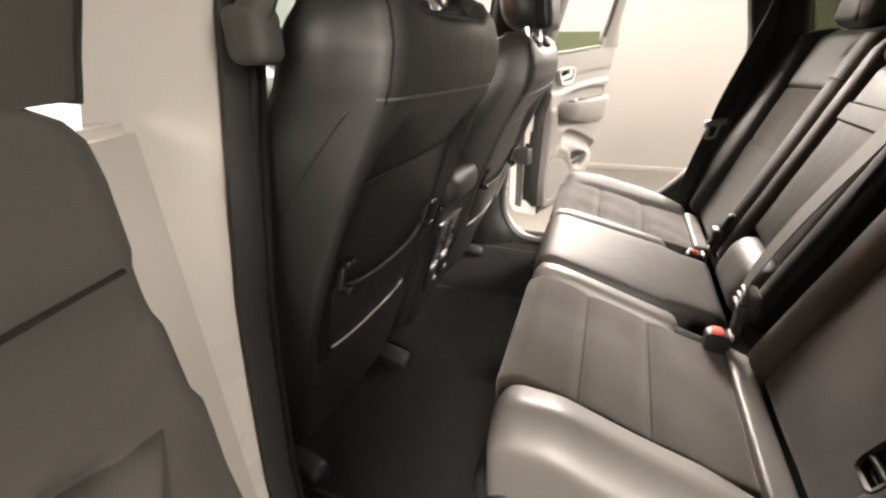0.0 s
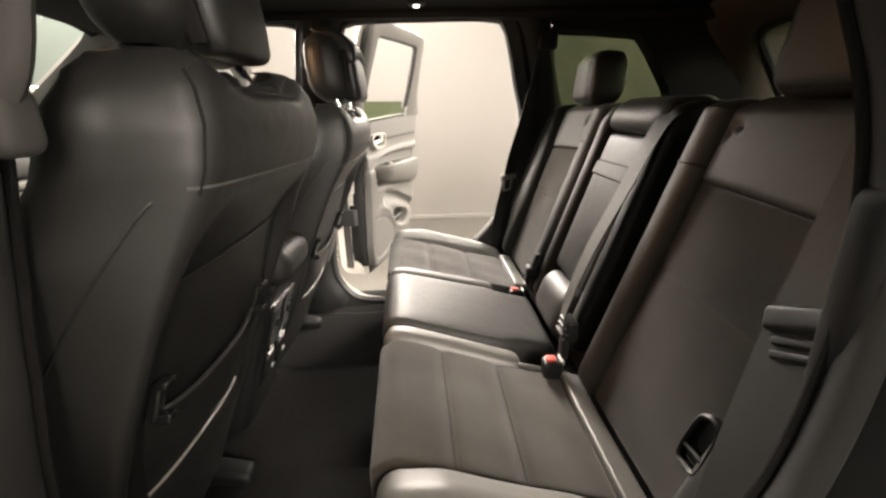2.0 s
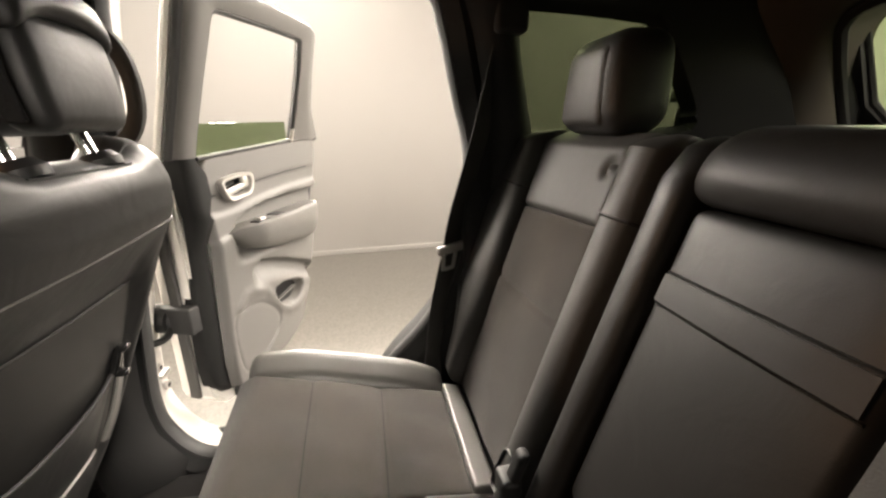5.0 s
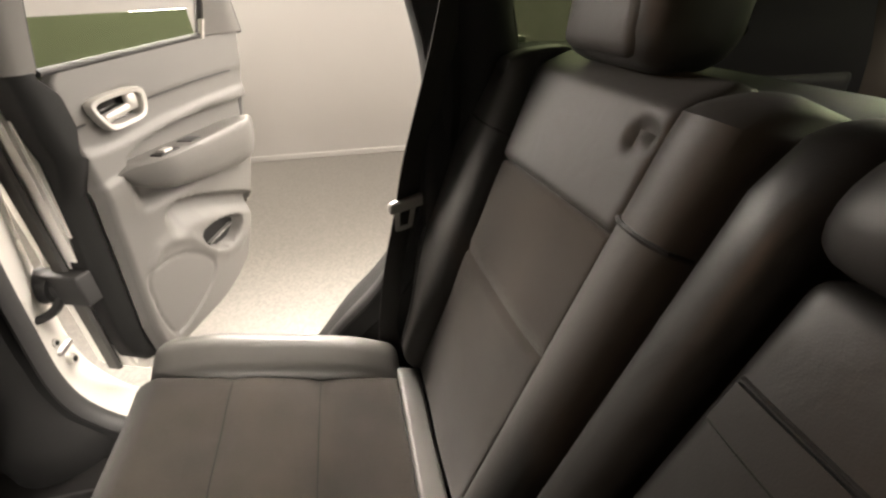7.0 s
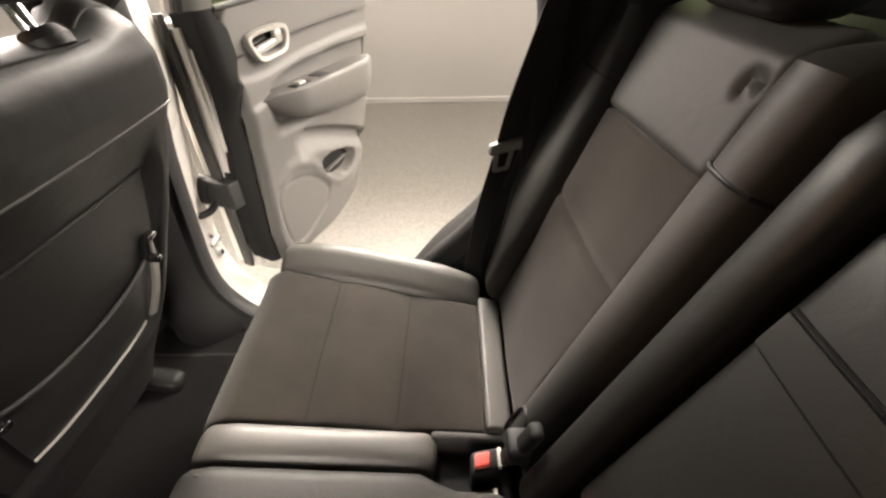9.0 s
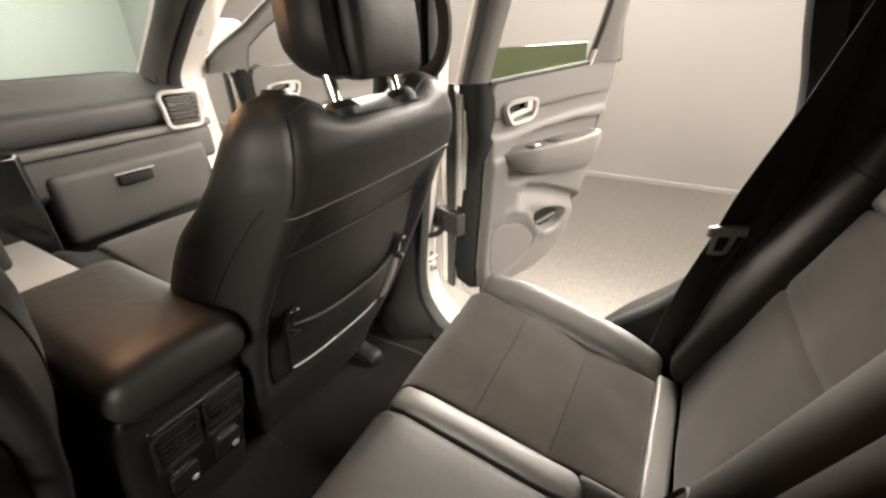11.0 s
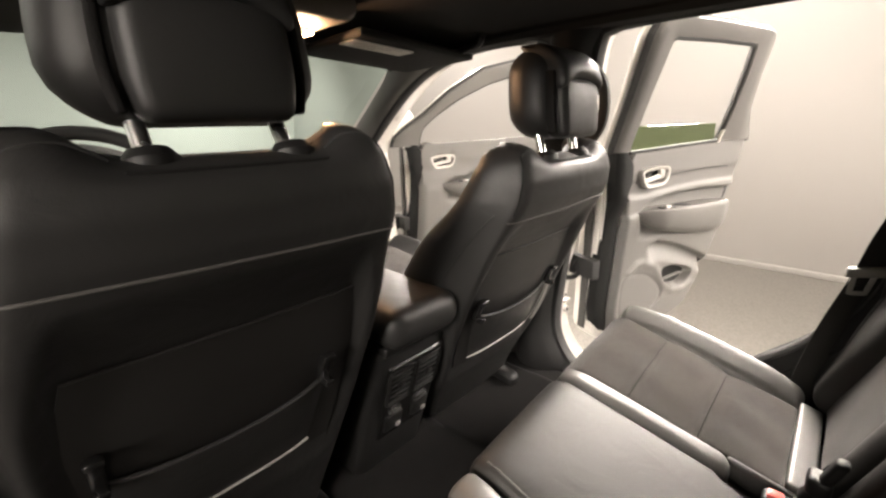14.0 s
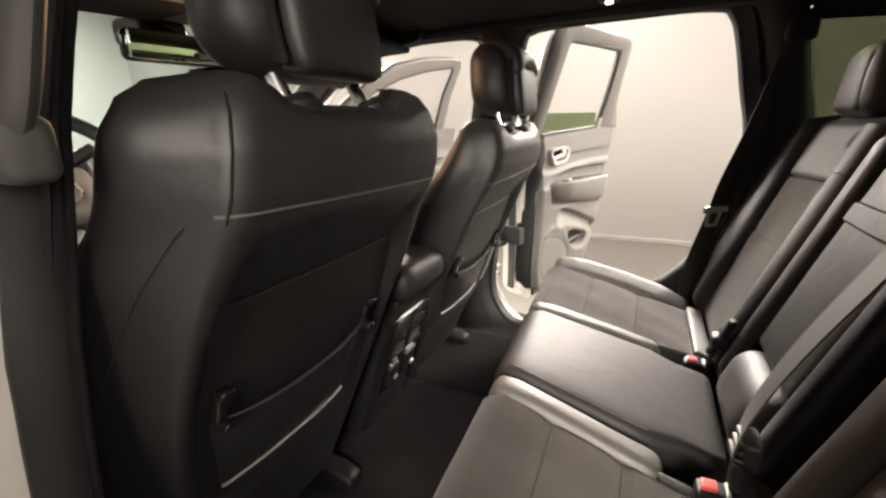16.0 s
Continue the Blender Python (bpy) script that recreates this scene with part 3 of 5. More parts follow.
rows = [[Vector((XC - 0.66 + 1.32 * i / 60, -0.1 + 2.1 * k / 80, carpet_height(XC - 0.66 + 1.32 * i / 60, -0.1 + 2.1 * k / 80)))
         for i in range(61)] for k in range(81)]
setting("carpet", thick(loft(rows, False, False), -0.02), "carpet", "black moulded cabin carpet", "carpet", 60)
setting("cargo_floor", slab((-0.66, -1.15, 0.47), (0.72, -0.1, 0.80), 0.01), "carpet", "black carpeted load floor", "carpet")
for cx in (-0.36, 0.42):
    t = thing("floor_mat", (cx, 0.62, 0.53), "black carpeted floor mat on the cabin floor", "floor mat", "rear floor mats")
    part("mat_top", rbox((cx - 0.21, 0.42, 0.532), (cx + 0.20, 0.92, 0.545), 0.006, step=0.06,
                          xf=lambda p: Vector((p.x, p.y, p.z + carpet_height(p.x, p.y) - 0.525))), "carpet", t)
    edge = [(cx - 0.205, 0.425, 0), (cx + 0.195, 0.425, 0), (cx + 0.195, 0.915, 0), (cx - 0.205, 0.915, 0)]
    path = [Vector(p) for p in edge]
    path = [a.lerp(b, s / 8) for a, b in zip(path, path[1:] + path[:1]) for s in range(8)]
    part("binding", sweep([Vector((p.x, p.y, carpet_height(p.x, p.y) + 0.017)) for p in path], ring(0.006, 6), closed=True), "rubber", t)
for cx, cy in ((0.165, 0.725), (0.53, 0.767), (-0.18, 0.745), (-0.54, 0.755)):
    t = thing("seat_rail_cover", (cx, cy, 0.55), "dark plastic seat rail end cap on the carpet", "rail cover", "seat rail covers")
    part("cap", rbox((cx - 0.028, cy - 0.045, 0.545), (cx + 0.024, cy + 0.10, 0.59), 0.018, step=0.03,
                     xf=lambda p: Vector((p.x, p.y, p.z - 0.25 * max(0, cy + 0.02 - p.y)))), "plastic", t)
    part("rail", rbox((cx - 0.02, cy + 0.08, 0.53), (cx + 0.02, cy + 0.75, 0.57), 0.006, step=0.2), "plastic", t)

# ---- rear seats ----
B0 = Vector((0, -0.005, 0.785))          # foot of the backrest
BE = Vector((0, -0.331, 0.944))          # up along it
BN = Vector((0, 0.944, 0.331))           # out of it


def back(p):
    """From (x, up the backrest, out of it)."""
    return Vector((p.x, 0, 0)) + B0 + BE * p.y + BN * p.z


def cush_top(y):
    return 0.775 + 0.27 * max(0.0, min(y, 0.40)) - 0.5 * max(0.0, y - 0.385) - 5.0 * max(0.0, y - 0.40) ** 2


def seat_xf(p):
    """Cushion: local height rides on the sloping seat line."""
    return Vector((p.x, p.y + (0.055 * p.x - 0.014) * sstep(0.15, 0.40, p.y), p.z + cush_top(p.y)))


def crescent(bmesh_part, centre, r, depth, nrm, up):
    """A hook-shaped dent, open towards its lower side."""
    side = nrm.cross(up)
    for v in bmesh_part.verts:
        q = v.co - centre
        if q.length < 2.2 * r:
            a, b = q.dot(side), q.dot(up)
            d = abs(math.hypot(a, b) - r * 0.62)
            v.co -= nrm * depth * math.exp(-(d / (0.30 * r)) ** 2) * sstep(-0.7 * r, -0.1 * r, b + 0.5 * a)
    return bmesh_part


def dimple(bmesh_part, centre, r, depth, nrm):
    for v in bmesh_part.verts:
        d = (v.co - centre).length
        if d < r:
            v.co -= nrm * depth * (1 - sstep(0.2 * r, r, d))
    return bmesh_part


def outer_seat(s):
    """One outer rear seat; s = 1 or -1 is its side of the car."""
    bc = 0.006                                   # middle of the backrests

    def X(a):
        return XC + s * a

    def Y(a):
        return bc + s * a

    def bx(f, a, b, lo, hi):
        return (min(f(a), f(b)), lo[0], lo[1]), (max(f(a), f(b)), hi[0], hi[1])

    skew = 0.042 if s > 0 else 0.014

    def seat(p):
        """The inner edges run aslant towards the backrest."""
        q = seat_xf(p)
        q.x += s * skew * (1 - p.y / 0.40) * sstep(0.40, 0.20, abs(p.x - XC))
        return q

    t = thing("car_seat", (X(0.42), 0.2, 0.53),
              "black leather and dark suede rear seat with upright backrest", "car seat", "outer rear seats")
    part("cushion_base", rbox(*bx(X, 0.15, 0.60, (0.0, 0.60), (0.40, 0.74)), 0.03, step=0.06), "carpet", t)
    lo, hi = bx(X, 0.204, 0.521, (0.030, -0.12), (0.425, 0.0))

    def tuck(p):
        """Two sewn tucks across the cushion, and a little slack between them."""
        g = sum(math.exp(-((p.y - y0) / 0.011) ** 2) for y0 in (0.165, 0.290))
        return seat(p) + Vector((0, 0, (-0.005 * g + 0.005 * noise.noise(p * 9)) * sstep(-0.05, 0.0, p.z)))
    for y0 in (0.165, 0.290):
        line = [tuck(Vector((lo[0] + 0.012 + (hi[0] - lo[0] - 0.024) * i / 24, y0, 0.004 * (1 - (2 * i / 24 - 1) ** 2)))) + Vector((0, 0, 0.0006)) for i in range(25)]
        part("tuck_seam", sweep(line, ring(0.0009, 6)), "carpet", t)
    part("cushion_panel", rbox(lo, hi, 0.008, tuck, 0.008, 0.004), "suede", t, "dark brown suede cushion panel")
    lo, hi = bx(X, 0.147, 0.206, (0.105, -0.13), (0.42, 0.010))
    # inner bolster in the paler copy, as if lit from the doors
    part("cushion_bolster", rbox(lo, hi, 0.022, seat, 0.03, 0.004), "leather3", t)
    lo, hi = bx(X, 0.190, 0.206, (0.0, -0.10), (0.115, 0.006))
    part("cushion_bolster", rbox(lo, hi, 0.007, seat, 0.03), "leather2", t)
    lo, hi = bx(X, 0.519, 0.630, (0.025, -0.16), (0.415, 0.034))

    def rim(p):
        q = seat_xf(p)
        e = sstep(0.57, 0.635, abs(q.x - XC))
        inner = sstep(0.600, 0.520, abs(q.x - XC))
        return q + Vector((0, 0, -0.030 * e - 0.024 * inner - 0.02 * sstep(0.30, 0.42, p.y) - 0.016 * sstep(0.12, 0.0, p.y)))
    # top of the bolster catches light; its colour carries that brightness
    part("side_bolster", rbox(lo, hi, 0.020, rim, 0.012, 0.004), "leather3", t, "leather side bolster with light painted into its colour")
    lo, hi = bx(X, 0.525, 0.640, (0.02, -0.30), (0.415, -0.10))
    part("side_valance", rbox(lo, hi, 0.03, seat_xf, 0.05), "leather", t)
    for a, zz in ((0.585, 0.022), (0.592, 0.020)):
        path = [seat_xf(Vector((X(a), y, zz - 0.006 - 0.02 * sstep(0.3, 0.42, y)))) for y in [0.05 + 0.34 * i / 14 for i in range(15)]]
        part("seam", sweep(path, ring(0.0022, 6)), "leather3" if s < 0 else "leather", t)
    lo, hi = bx(X, 0.206, 0.535, (-0.008, -0.08), (0.032, 0.014))
    # the roll's reflected light is put into its pale colour
    part("rear_roll", rbox(lo, hi, 0.008, seat, 0.04), "leather3", t, "smooth leather roll with light painted into its colour")
    # backrest
    part("backrest_core", rbox(*bx(Y, 0.190, 0.650, (-0.04, -0.135), (0.560, -0.02)), 0.03, back, 0.06), "carpet", t)

    def top_turn(p):
        return back(p + Vector((0, 0, -0.035 * sstep(0.548, 0.590, p.y))))
    lo, hi = bx(Y, 0.279, 0.548, (0.01, -0.06), (0.434, 0.0))

    def slant(p):
        g = math.exp(-((p.y - 0.285) / 0.005) ** 2)
        return back(p + Vector((0, 0, (-0.006 * g + 0.003 * noise.noise(p * 9)) * sstep(-0.03, 0.0, p.z)))) + BE * (0.016 * (0.5 - abs(p.x - bc - s * 0.279) / 0.27) * sstep(0.0, 0.2, p.y))
    part("backrest_panel", rbox(lo, hi, 0.008, slant, 0.008, 0.006), "suede", t, "dark brown suede backrest panel")
    lo, hi = bx(Y, 0.277, 0.550, (0.434, -0.06), (0.588, 0.004))
    bm = rbox(lo, hi, 0.012, lambda p: top_turn(p) + BE * (0.014 * (0.5 - abs(p.x - bc - s * 0.277) / 0.27) * sstep(0.5, 0.43, p.y)), 0.005, 0.003)
    bm = crescent(bm, back(Vector((Y(0.303), 0.522, 0.004))), 0.019, 0.007, BN, BE)
    part("backrest_top_panel", bm, "leather2", t, "smooth black leather upper panel with a dimple")
    lo, hi = bx(Y, 0.205, 0.281, (0.0, -0.10), (0.588, 0.020))
    part("inner_bolster", rbox(lo, hi, 0.034, top_turn, 0.02), "leather2", t)
    path = [back(Vector((Y(a), 0.462, w))) for a, w in ((0.206, -0.01), (0.212, 0.010), (0.228, 0.0195), (0.243, 0.0203), (0.258, 0.0195), (0.274, 0.010), (0.280, 0.0))]
    part("seam", sweep(path, ring(0.0026, 6), up=BE), "plastic", t)
    EDGE = [(0.0, 0.600), (0.05, 0.615), (0.12, 0.640), (0.2, 0.690), (0.3, 0.722), (0.4, 0.705), (0.5, 0.655), (0.56, 0.600), (0.6, 0.585)]

    def wing(p):
        a = abs(p.x - bc)
        u = (a - 0.546) / (0.70 - 0.546)
        a = 0.546 + u * (lerp_table(EDGE, p.y) + (0.034 * sstep(0.08, 0.2, p.y) * sstep(0.58, 0.48, p.y) if s > 0 else 0.0) - 0.546)
        return top_turn(Vector((bc + s * a, p.y, p.z)))
    lo, hi = bx(Y, 0.546, 0.70, (0.0, -0.10), (0.588, 0.034))
    bm = rbox(lo, hi, 0.040, wing, 0.015)
    bm = dimple(bm, back(Vector((Y(0.588), 0.530, 0.03))), 0.022, 0.010, BN)
    part("outer_bolster", bm, "leather2", t)
    path = [wing(Vector((Y(a), 0.458, w))) for a, w in ((0.548, 0.0), (0.556, 0.020), (0.575, 0.032), (0.60, 0.0343), (0.64, 0.0343), (0.665, 0.033), (0.69, 0.018))]
    part("seam", sweep(path, ring(0.0026, 6), up=BE), "plastic", t)
    path = [wing(Vector((Y(0.640), v, 0.0338))) for v in [0.03 + 0.41 * i / 20 for i in range(21)]]
    part("seam", sweep(path, ring(0.0018, 6), up=(0, 1, 0)), "leather", t)
    a, v0, w0 = (0.245, 0.058, 0.014) if s > 0 else (0.548, 0.148, 0.026)      # moulded loop round the lower anchor
    pts = [back(Vector((Y(a + u), v0 + v, w0))) for u, v in ((-0.018, -0.034), (-0.019, 0.0), (-0.015, 0.024), (0.0, 0.032), (0.015, 0.024), (0.019, 0.0), (0.018, -0.034), (0.0, -0.038))]
    g = part("anchor_guide", sweep(smooth_path(pts, 3, True), flat(0.007, 0.016, 0.003), up=BN, closed=True), "plastic", t, "black moulded anchor guide")
    part("anchor_hole", rbox((Y(a) - 0.017, v0 - 0.034, w0 - 0.022), (Y(a) + 0.017, v0 + 0.028, w0 - 0.002), 0.006, back, 0.03), "plastic", g)
    part("anchor_bar", tube(back(Vector((Y(a) - 0.016, v0 - 0.018, w0 + 0.003))), back(Vector((Y(a) + 0.016, v0 - 0.018, w0 + 0.003))), 0.0035), "plastic", g)
    head = Vector((Y(0.412), -0.232, 1.326))

    def tilt(p):
        k = 1 - 0.13 * sstep(0.03, 0.15, p.z)
        return head + Vector((p.x * k, p.y - 0.10 * p.z, p.z))
    hr = part("head_restraint", rbox((-0.090, -0.050, -0.004), (0.090, 0.050, 0.146), 0.036, tilt, 0.025, 0.008, 1), "leather", t)
    part("head_restraint_face", rbox((-0.064, 0.026, 0.010), (0.064, 0.057, 0.126), 0.016, tilt, 0.02, 0.004, 1), "leather2", hr)
    for d in (-0.06, 0.06):
        part("post", tube(head + Vector((d, 0, -0.05)), head + Vector((d, 0, 0.03)), 0.007), "chrome", t)
        part("post_guide", tube(head + Vector((d, 0, -0.040)), head + Vector((d, 0, -0.012)), 0.016, 14), "plastic", t)
    return t


outer_seat(1)
outer_seat(-1)

t = thing("car_seat", (XC, 0.2, 0.53), "smooth black leather centre seat with fold-down armrest", "car seat")
part("cushion_base", rbox((XC - 0.18, 0.0, 0.58), (XC + 0.18, 0.40, 0.74), 0.02), "carpet", t)


def centre_cushion(p):
    q = seat_xf(p)
    e = abs(q.x - XC)
    q.x += 0.04 * (1 - p.y / 0.40) * sstep(-0.05, 0.14, q.x - XC)
    if p.y < 0.13:                       # cut back round the buckles
        q.x = XC + (q.x - XC) * (1 - 0.12 * sstep(0.13, 0.08, p.y) * sstep(0.06, 0.14, e))
    return q


part("cushion", rbox((XC - 0.145, 0.005, -0.13), (XC + 0.147, 0.425, 0.014), 0.022, centre_cushion, 0.025, 0.008), "leather_seat", t)
for e in (-0.130, 0.130):
    path = [seat_xf(Vector((XC + e, y, 0.0125))) for y in [0.13 + 0.26 * i / 12 for i in range(13)]]
    part("seam", sweep(path, ring(0.002, 6)), "seam_tone", t)
part("backrest_core", rbox((XC - 0.175, -0.03, -0.12), (XC + 0.175, 0.50, -0.035), 0.02, back), "carpet", t)
part("armrest_back", rbox((XC - 0.106, 0.132, -0.08), (XC + 0.112, 0.503, 0.002), 0.016, back, 0.03, 0.008), "leather_arm", t)
part("armrest_roll", rbox((XC - 0.108, -0.005, -0.07), (XC + 0.118, 0.130, 0.024), 0.046, back, 0.03, 0.004), "leather_seat", t,
     "rounded leather end of the folded armrest")


def arm_face(x, v, out):
    """On the swollen face of the folded armrest."""
    u, w = (x - XC - 0.003) / 0.109, (v - 0.3175) / 0.1855
    return back(Vector((x, v, 0.002 + 0.008 * max(0.0, 1 - u * u) * max(0.0, 1 - w * w) + out)))


part("pull_strap", thick(loft([[arm_face(XC - 0.094 + 0.194 * i / 20, 0.397 + 0.030 * k / 4, 0.0010) for i in range(21)] for k in range(5)], False, False), -0.004), "leather_arm", t, "flat leather pull strap")
for v in (0.3945, 0.4295):
    part("seam", sweep([arm_face(XC - 0.096 + 0.198 * i / 12, v, 0.0002) for i in range(13)], ring(0.0016, 6), up=(0, 1, 0)), "carpet", t)
for a in (-1, 1):
    lo, hi = sorted((XC + a * 0.116 - 0.0, XC + a * 0.170))
    part("side_roll", rbox((lo, 0.02, -0.09), (hi, 0.585, 0.016), 0.022, lambda p: back(p + Vector((0, 0, -0.035 * sstep(0.54, 0.59, p.y)))), 0.04), "leather_arm", t)

    
def low_head(p):
    k = sstep(0.0, 0.10, p.z)
    return Vector((XC - 0.005 + p.x * (1 - 0.10 * k), -0.205 + p.y - 0.35 * p.z, 1.268 + p.z))


hr = part("head_restraint", rbox((-0.138, -0.075, -0.012), (0.138, 0.045, 0.068), 0.036, low_head, 0.03, 0.006, 1), "leather", t,
          "low wide black leather head restraint")

# parcel edge behind the backrests
setting("cargo_cover", rbox((-0.60, -0.42, 1.265), (0.66, -0.275, 1.305), 0.02), "trim_black", "black edge of the load cover behind the rear seats", "trim")
setting("seat_back_shell", rbox((-0.64, -0.11, 0.0), (0.70, 0.535, 0.02), 0.008, lambda p: back(Vector((p.x, p.y, p.z - 0.17))), 0.3), "carpet",
        "black carpeted rear face of the rear seat", "seat back")


# ---- seat buckles ----
def buckle(x, y, lean, label):
    z = cush_top(y) + 0.015
    t = thing("belt_buckle", (x, y, z), label, "belt buckle", "rear belt buckles")

    def xf(p):
        return Vector((x + p.x + lean * p.z, y + p.y + 0.25 * p.z, z + p.z))
    body = part("housing", rbox((-0.016, -0.026, -0.06), (0.016, 0.026, 0.012), 0.008, xf, 0.02), "plastic", t)
    part("release_button", rbox((-0.009, 0.004, 0.006), (0.009, 0.024, 0.0165), 0.003, xf, 0.02), "red", t, "bright red release button")
    part("slot", rbox((-0.011, -0.020, 0.010), (0.011, 0.001, 0.0135), 0.001, xf, 0.02), "satin", t)


def wide_buckle(x, y, z, label):
    t = thing("belt_buckle", (x, y, z), label, "belt buckle", "rear belt buckles")

    def xf(p):
        return Vector((x + p.x - 0.3 * p.y, y + p.y, z + p.z + 0.2 * p.y))
    part("housing", rbox((-0.017, -0.028, -0.07), (0.017, 0.016, 0.003), 0.007, xf, 0.02), "plastic", t)
    part("release_button", rbox((-0.010, -0.012, -0.001), (0.010, 0.010, 0.009), 0.003, xf, 0.02), "red", t, "bright red release button")
    part("slot", rbox((-0.014, -0.029, -0.004), (0.014, -0.023, 0.006), 0.001, xf, 0.02), "satin", t)


wide_buckle(0.226, 0.042, 0.796, "black seat belt buckle with a red release button")
t = thing("belt_sleeve", (0.21, -0.01, 0.86), "black folded belt stalk between the seat backs", "belt sleeve")
part("sleeve", rbox((-0.012, -0.008, -0.055), (0.012, 0.009, 0.035), 0.007, lambda p: Vector((0.208 + p.x - 0.10 * p.z, -0.010 + p.y - 0.33 * p.z + 1.5 * p.z * p.z, 0.885 + p.z)), 0.015), "trim_black", t)
part("collar", rbox((-0.020, -0.014, -0.014), (0.020, 0.016, 0.016), 0.008, lambda p: Vector((0.214 + p.x, -0.002 + p.y, 0.862 + p.z)), 0.015), "plastic", t)
wide_buckle(0.176, 0.050, 0.781, "black seat belt buckle with a red release button")
wide_buckle(-0.192, 0.052, 0.822, "black seat belt buckle with a red release button")
for x in (0.205, -0.175):
    bm = rbox((x - 0.048, -0.005, -0.10), (x + 0.048, 0.115, -0.025), 0.02, seat_xf, 0.03)
    setting("buckle_well", bm, "trim_black", "dark recess for the belt buckles in the cushion", "recess")


# ---- seat belts ----
def ribbon(pts, w, across, n=8, th=0.0022):
    """A strap along a path; across gives its width direction at each end."""
    path = smooth_path(pts, n)
    a0, a1 = Vector(across[0]).normalized(), Vector(across[1]).normalized()
    loops = []
    m = len(path)
    for i, p in enumerate(path):
        tg = (path[min(i + 1, m - 1)] - path[max(i - 1, 0)]).normalized()
        a = a0.lerp(a1, i / (m - 1))
        a = (a - tg * a.dot(tg)).normalized()
        nn = tg.cross(a)
        loops.append([p + a * u * w / 2 + nn * v * th / 2 for u, v in ((-1, -1), (-0.5, -1.3), (0, -1.4), (0.5, -1.3), (1, -1), (1, 1), (0.5, 1.3), (0, 1.4), (-0.5, 1.3), (-1, 1))])
    return loft(loops)


def tongue(at, across, down, t, light=True):
    """Steel latch plate with its moulded grip, lying on the strap."""
    a, d = Vector(across).normalized(), Vector(down).normalized()
    n = a.cross(d)

    def xf(p):
        return Vector(at) + a * p.x + d * p.y + n * p.z
    tg = part("tongue_grip", rbox((-0.034, -0.010, -0.008), (0.034, 0.012, 0.010), 0.006, xf, 0.02), "strip" if light else "plastic", t)
    path = [xf(Vector(q)) for q in ((-0.016, 0.012, 0.004), (-0.013, 0.052, 0.006), (0.013, 0.052, 0.006), (0.016, 0.012, 0.004))]
    path = [u.lerp(v, k / 5) for u, v in zip(path, path[1:]) for k in range(5)] + [path[-1]]
    part("latch_plate", sweep(path, flat(0.010, 0.003, 0.001), up=n), "satin", t, "bright steel latch plate")


t = thing("seat_belt", (0.66, 0.02, 0.75), "black webbing seat belt hanging from the pillar with a silver tongue", "seat belt", "rear seat belts")
part("webbing", ribbon([(0.585, -0.115, 1.52), (0.632, -0.075, 1.32), (0.676, -0.035, 1.15), (0.700, -0.020, 1.054), (0.692, 0.01, 0.93), (0.672, 0.03, 0.82), (0.655, 0.04, 0.74)],
                       0.048, ((0.5, -0.9, 0.1), (0.35, -0.9, 0.0))), "belt", t)
tongue((0.688, -0.020, 1.068), (0.25, -0.95, 0.12), (0.02, 0.1, -1), t)
part("anchor_cover", rbox((0.56, -0.15, 1.50), (0.61, -0.085, 1.56), 0.012), "plastic", t)

t = thing("seat_belt", (-0.17, 0.03, 0.80), "black centre seat belt lying across the backrest into its buckle", "seat belt", "rear seat belts")
part("webbing", ribbon([(-0.070, -0.235, 1.316), (-0.108, -0.178, 1.300), (-0.116, -0.146, 1.262), (-0.120, -0.100, 1.165), (-0.124, -0.038, 1.035), (-0.138, 0.006, 0.93), (-0.160, 0.024, 0.87)],
                       0.054, ((1, 0.1, 0.0), (0.95, -0.25, 0.1))), "belt", t)
for k in range(3):
    z = 0.895 - 0.012 * k
    part("tongue_rib", rbox((-0.186 - 0.002 * k, 0.0 + 0.004 * k, z), (-0.140 - 0.002 * k, 0.022 + 0.004 * k, z + 0.008), 0.003), "plastic", t)
part("tongue_grip", rbox((-0.190, -0.004, 0.862), (-0.140, 0.020, 0.905), 0.006), "plastic", t)
part("latch_plate", rbox((-0.186, 0.012, 0.82), (-0.160, 0.026, 0.865), 0.003), "plastic", t)
part("belt_outlet", rbox((-0.135, -0.275, 1.300), (-0.035, -0.215, 1.325), 0.008), "plastic", t)

t = thing("seat_belt", (-0.57, 0.02, 0.75), "black webbing seat belt with a ribbed tongue beside the backrest", "seat belt", "rear seat belts")
part("webbing", ribbon([(-0.565, -0.115, 1.52), (-0.562, -0.135, 1.38), (-0.566, -0.126, 1.28), (-0.574, -0.098, 1.19), (-0.588, -0.060, 1.09), (-0.608, -0.022, 0.985), (-0.622, 0.005, 0.88), (-0.612, 0.02, 0.77)],
                       0.066, ((-0.92, -0.20, 0.20), (-0.92, -0.10, 0.37))), "belt", t)
ta, td = Vector((-0.92, -0.13, 0.37)).normalized(), Vector((-0.20, 0.35, -0.90))
td = (td - ta * td.dot(ta)).normalized()
tn = ta.cross(td)
tn = tn if tn.y > 0 else -tn


def grip(p):
    return Vector((-0.590, -0.070, 1.118)) + ta * p.x + td * p.y + tn * p.z


part("tongue_grip", rbox((-0.040, -0.014, -0.004), (0.068, 0.013, 0.012), 0.007, grip, 0.02), "plastic", t, "black moulded tongue grip")
part("tongue_rib", rbox((-0.030, 0.018, -0.004), (0.056, 0.027, 0.006), 0.003, grip, 0.02), "plastic", t)
part("tongue_rib", rbox((-0.030, 0.032, -0.004), (0.056, 0.041, 0.005), 0.003, grip, 0.02), "plastic", t)
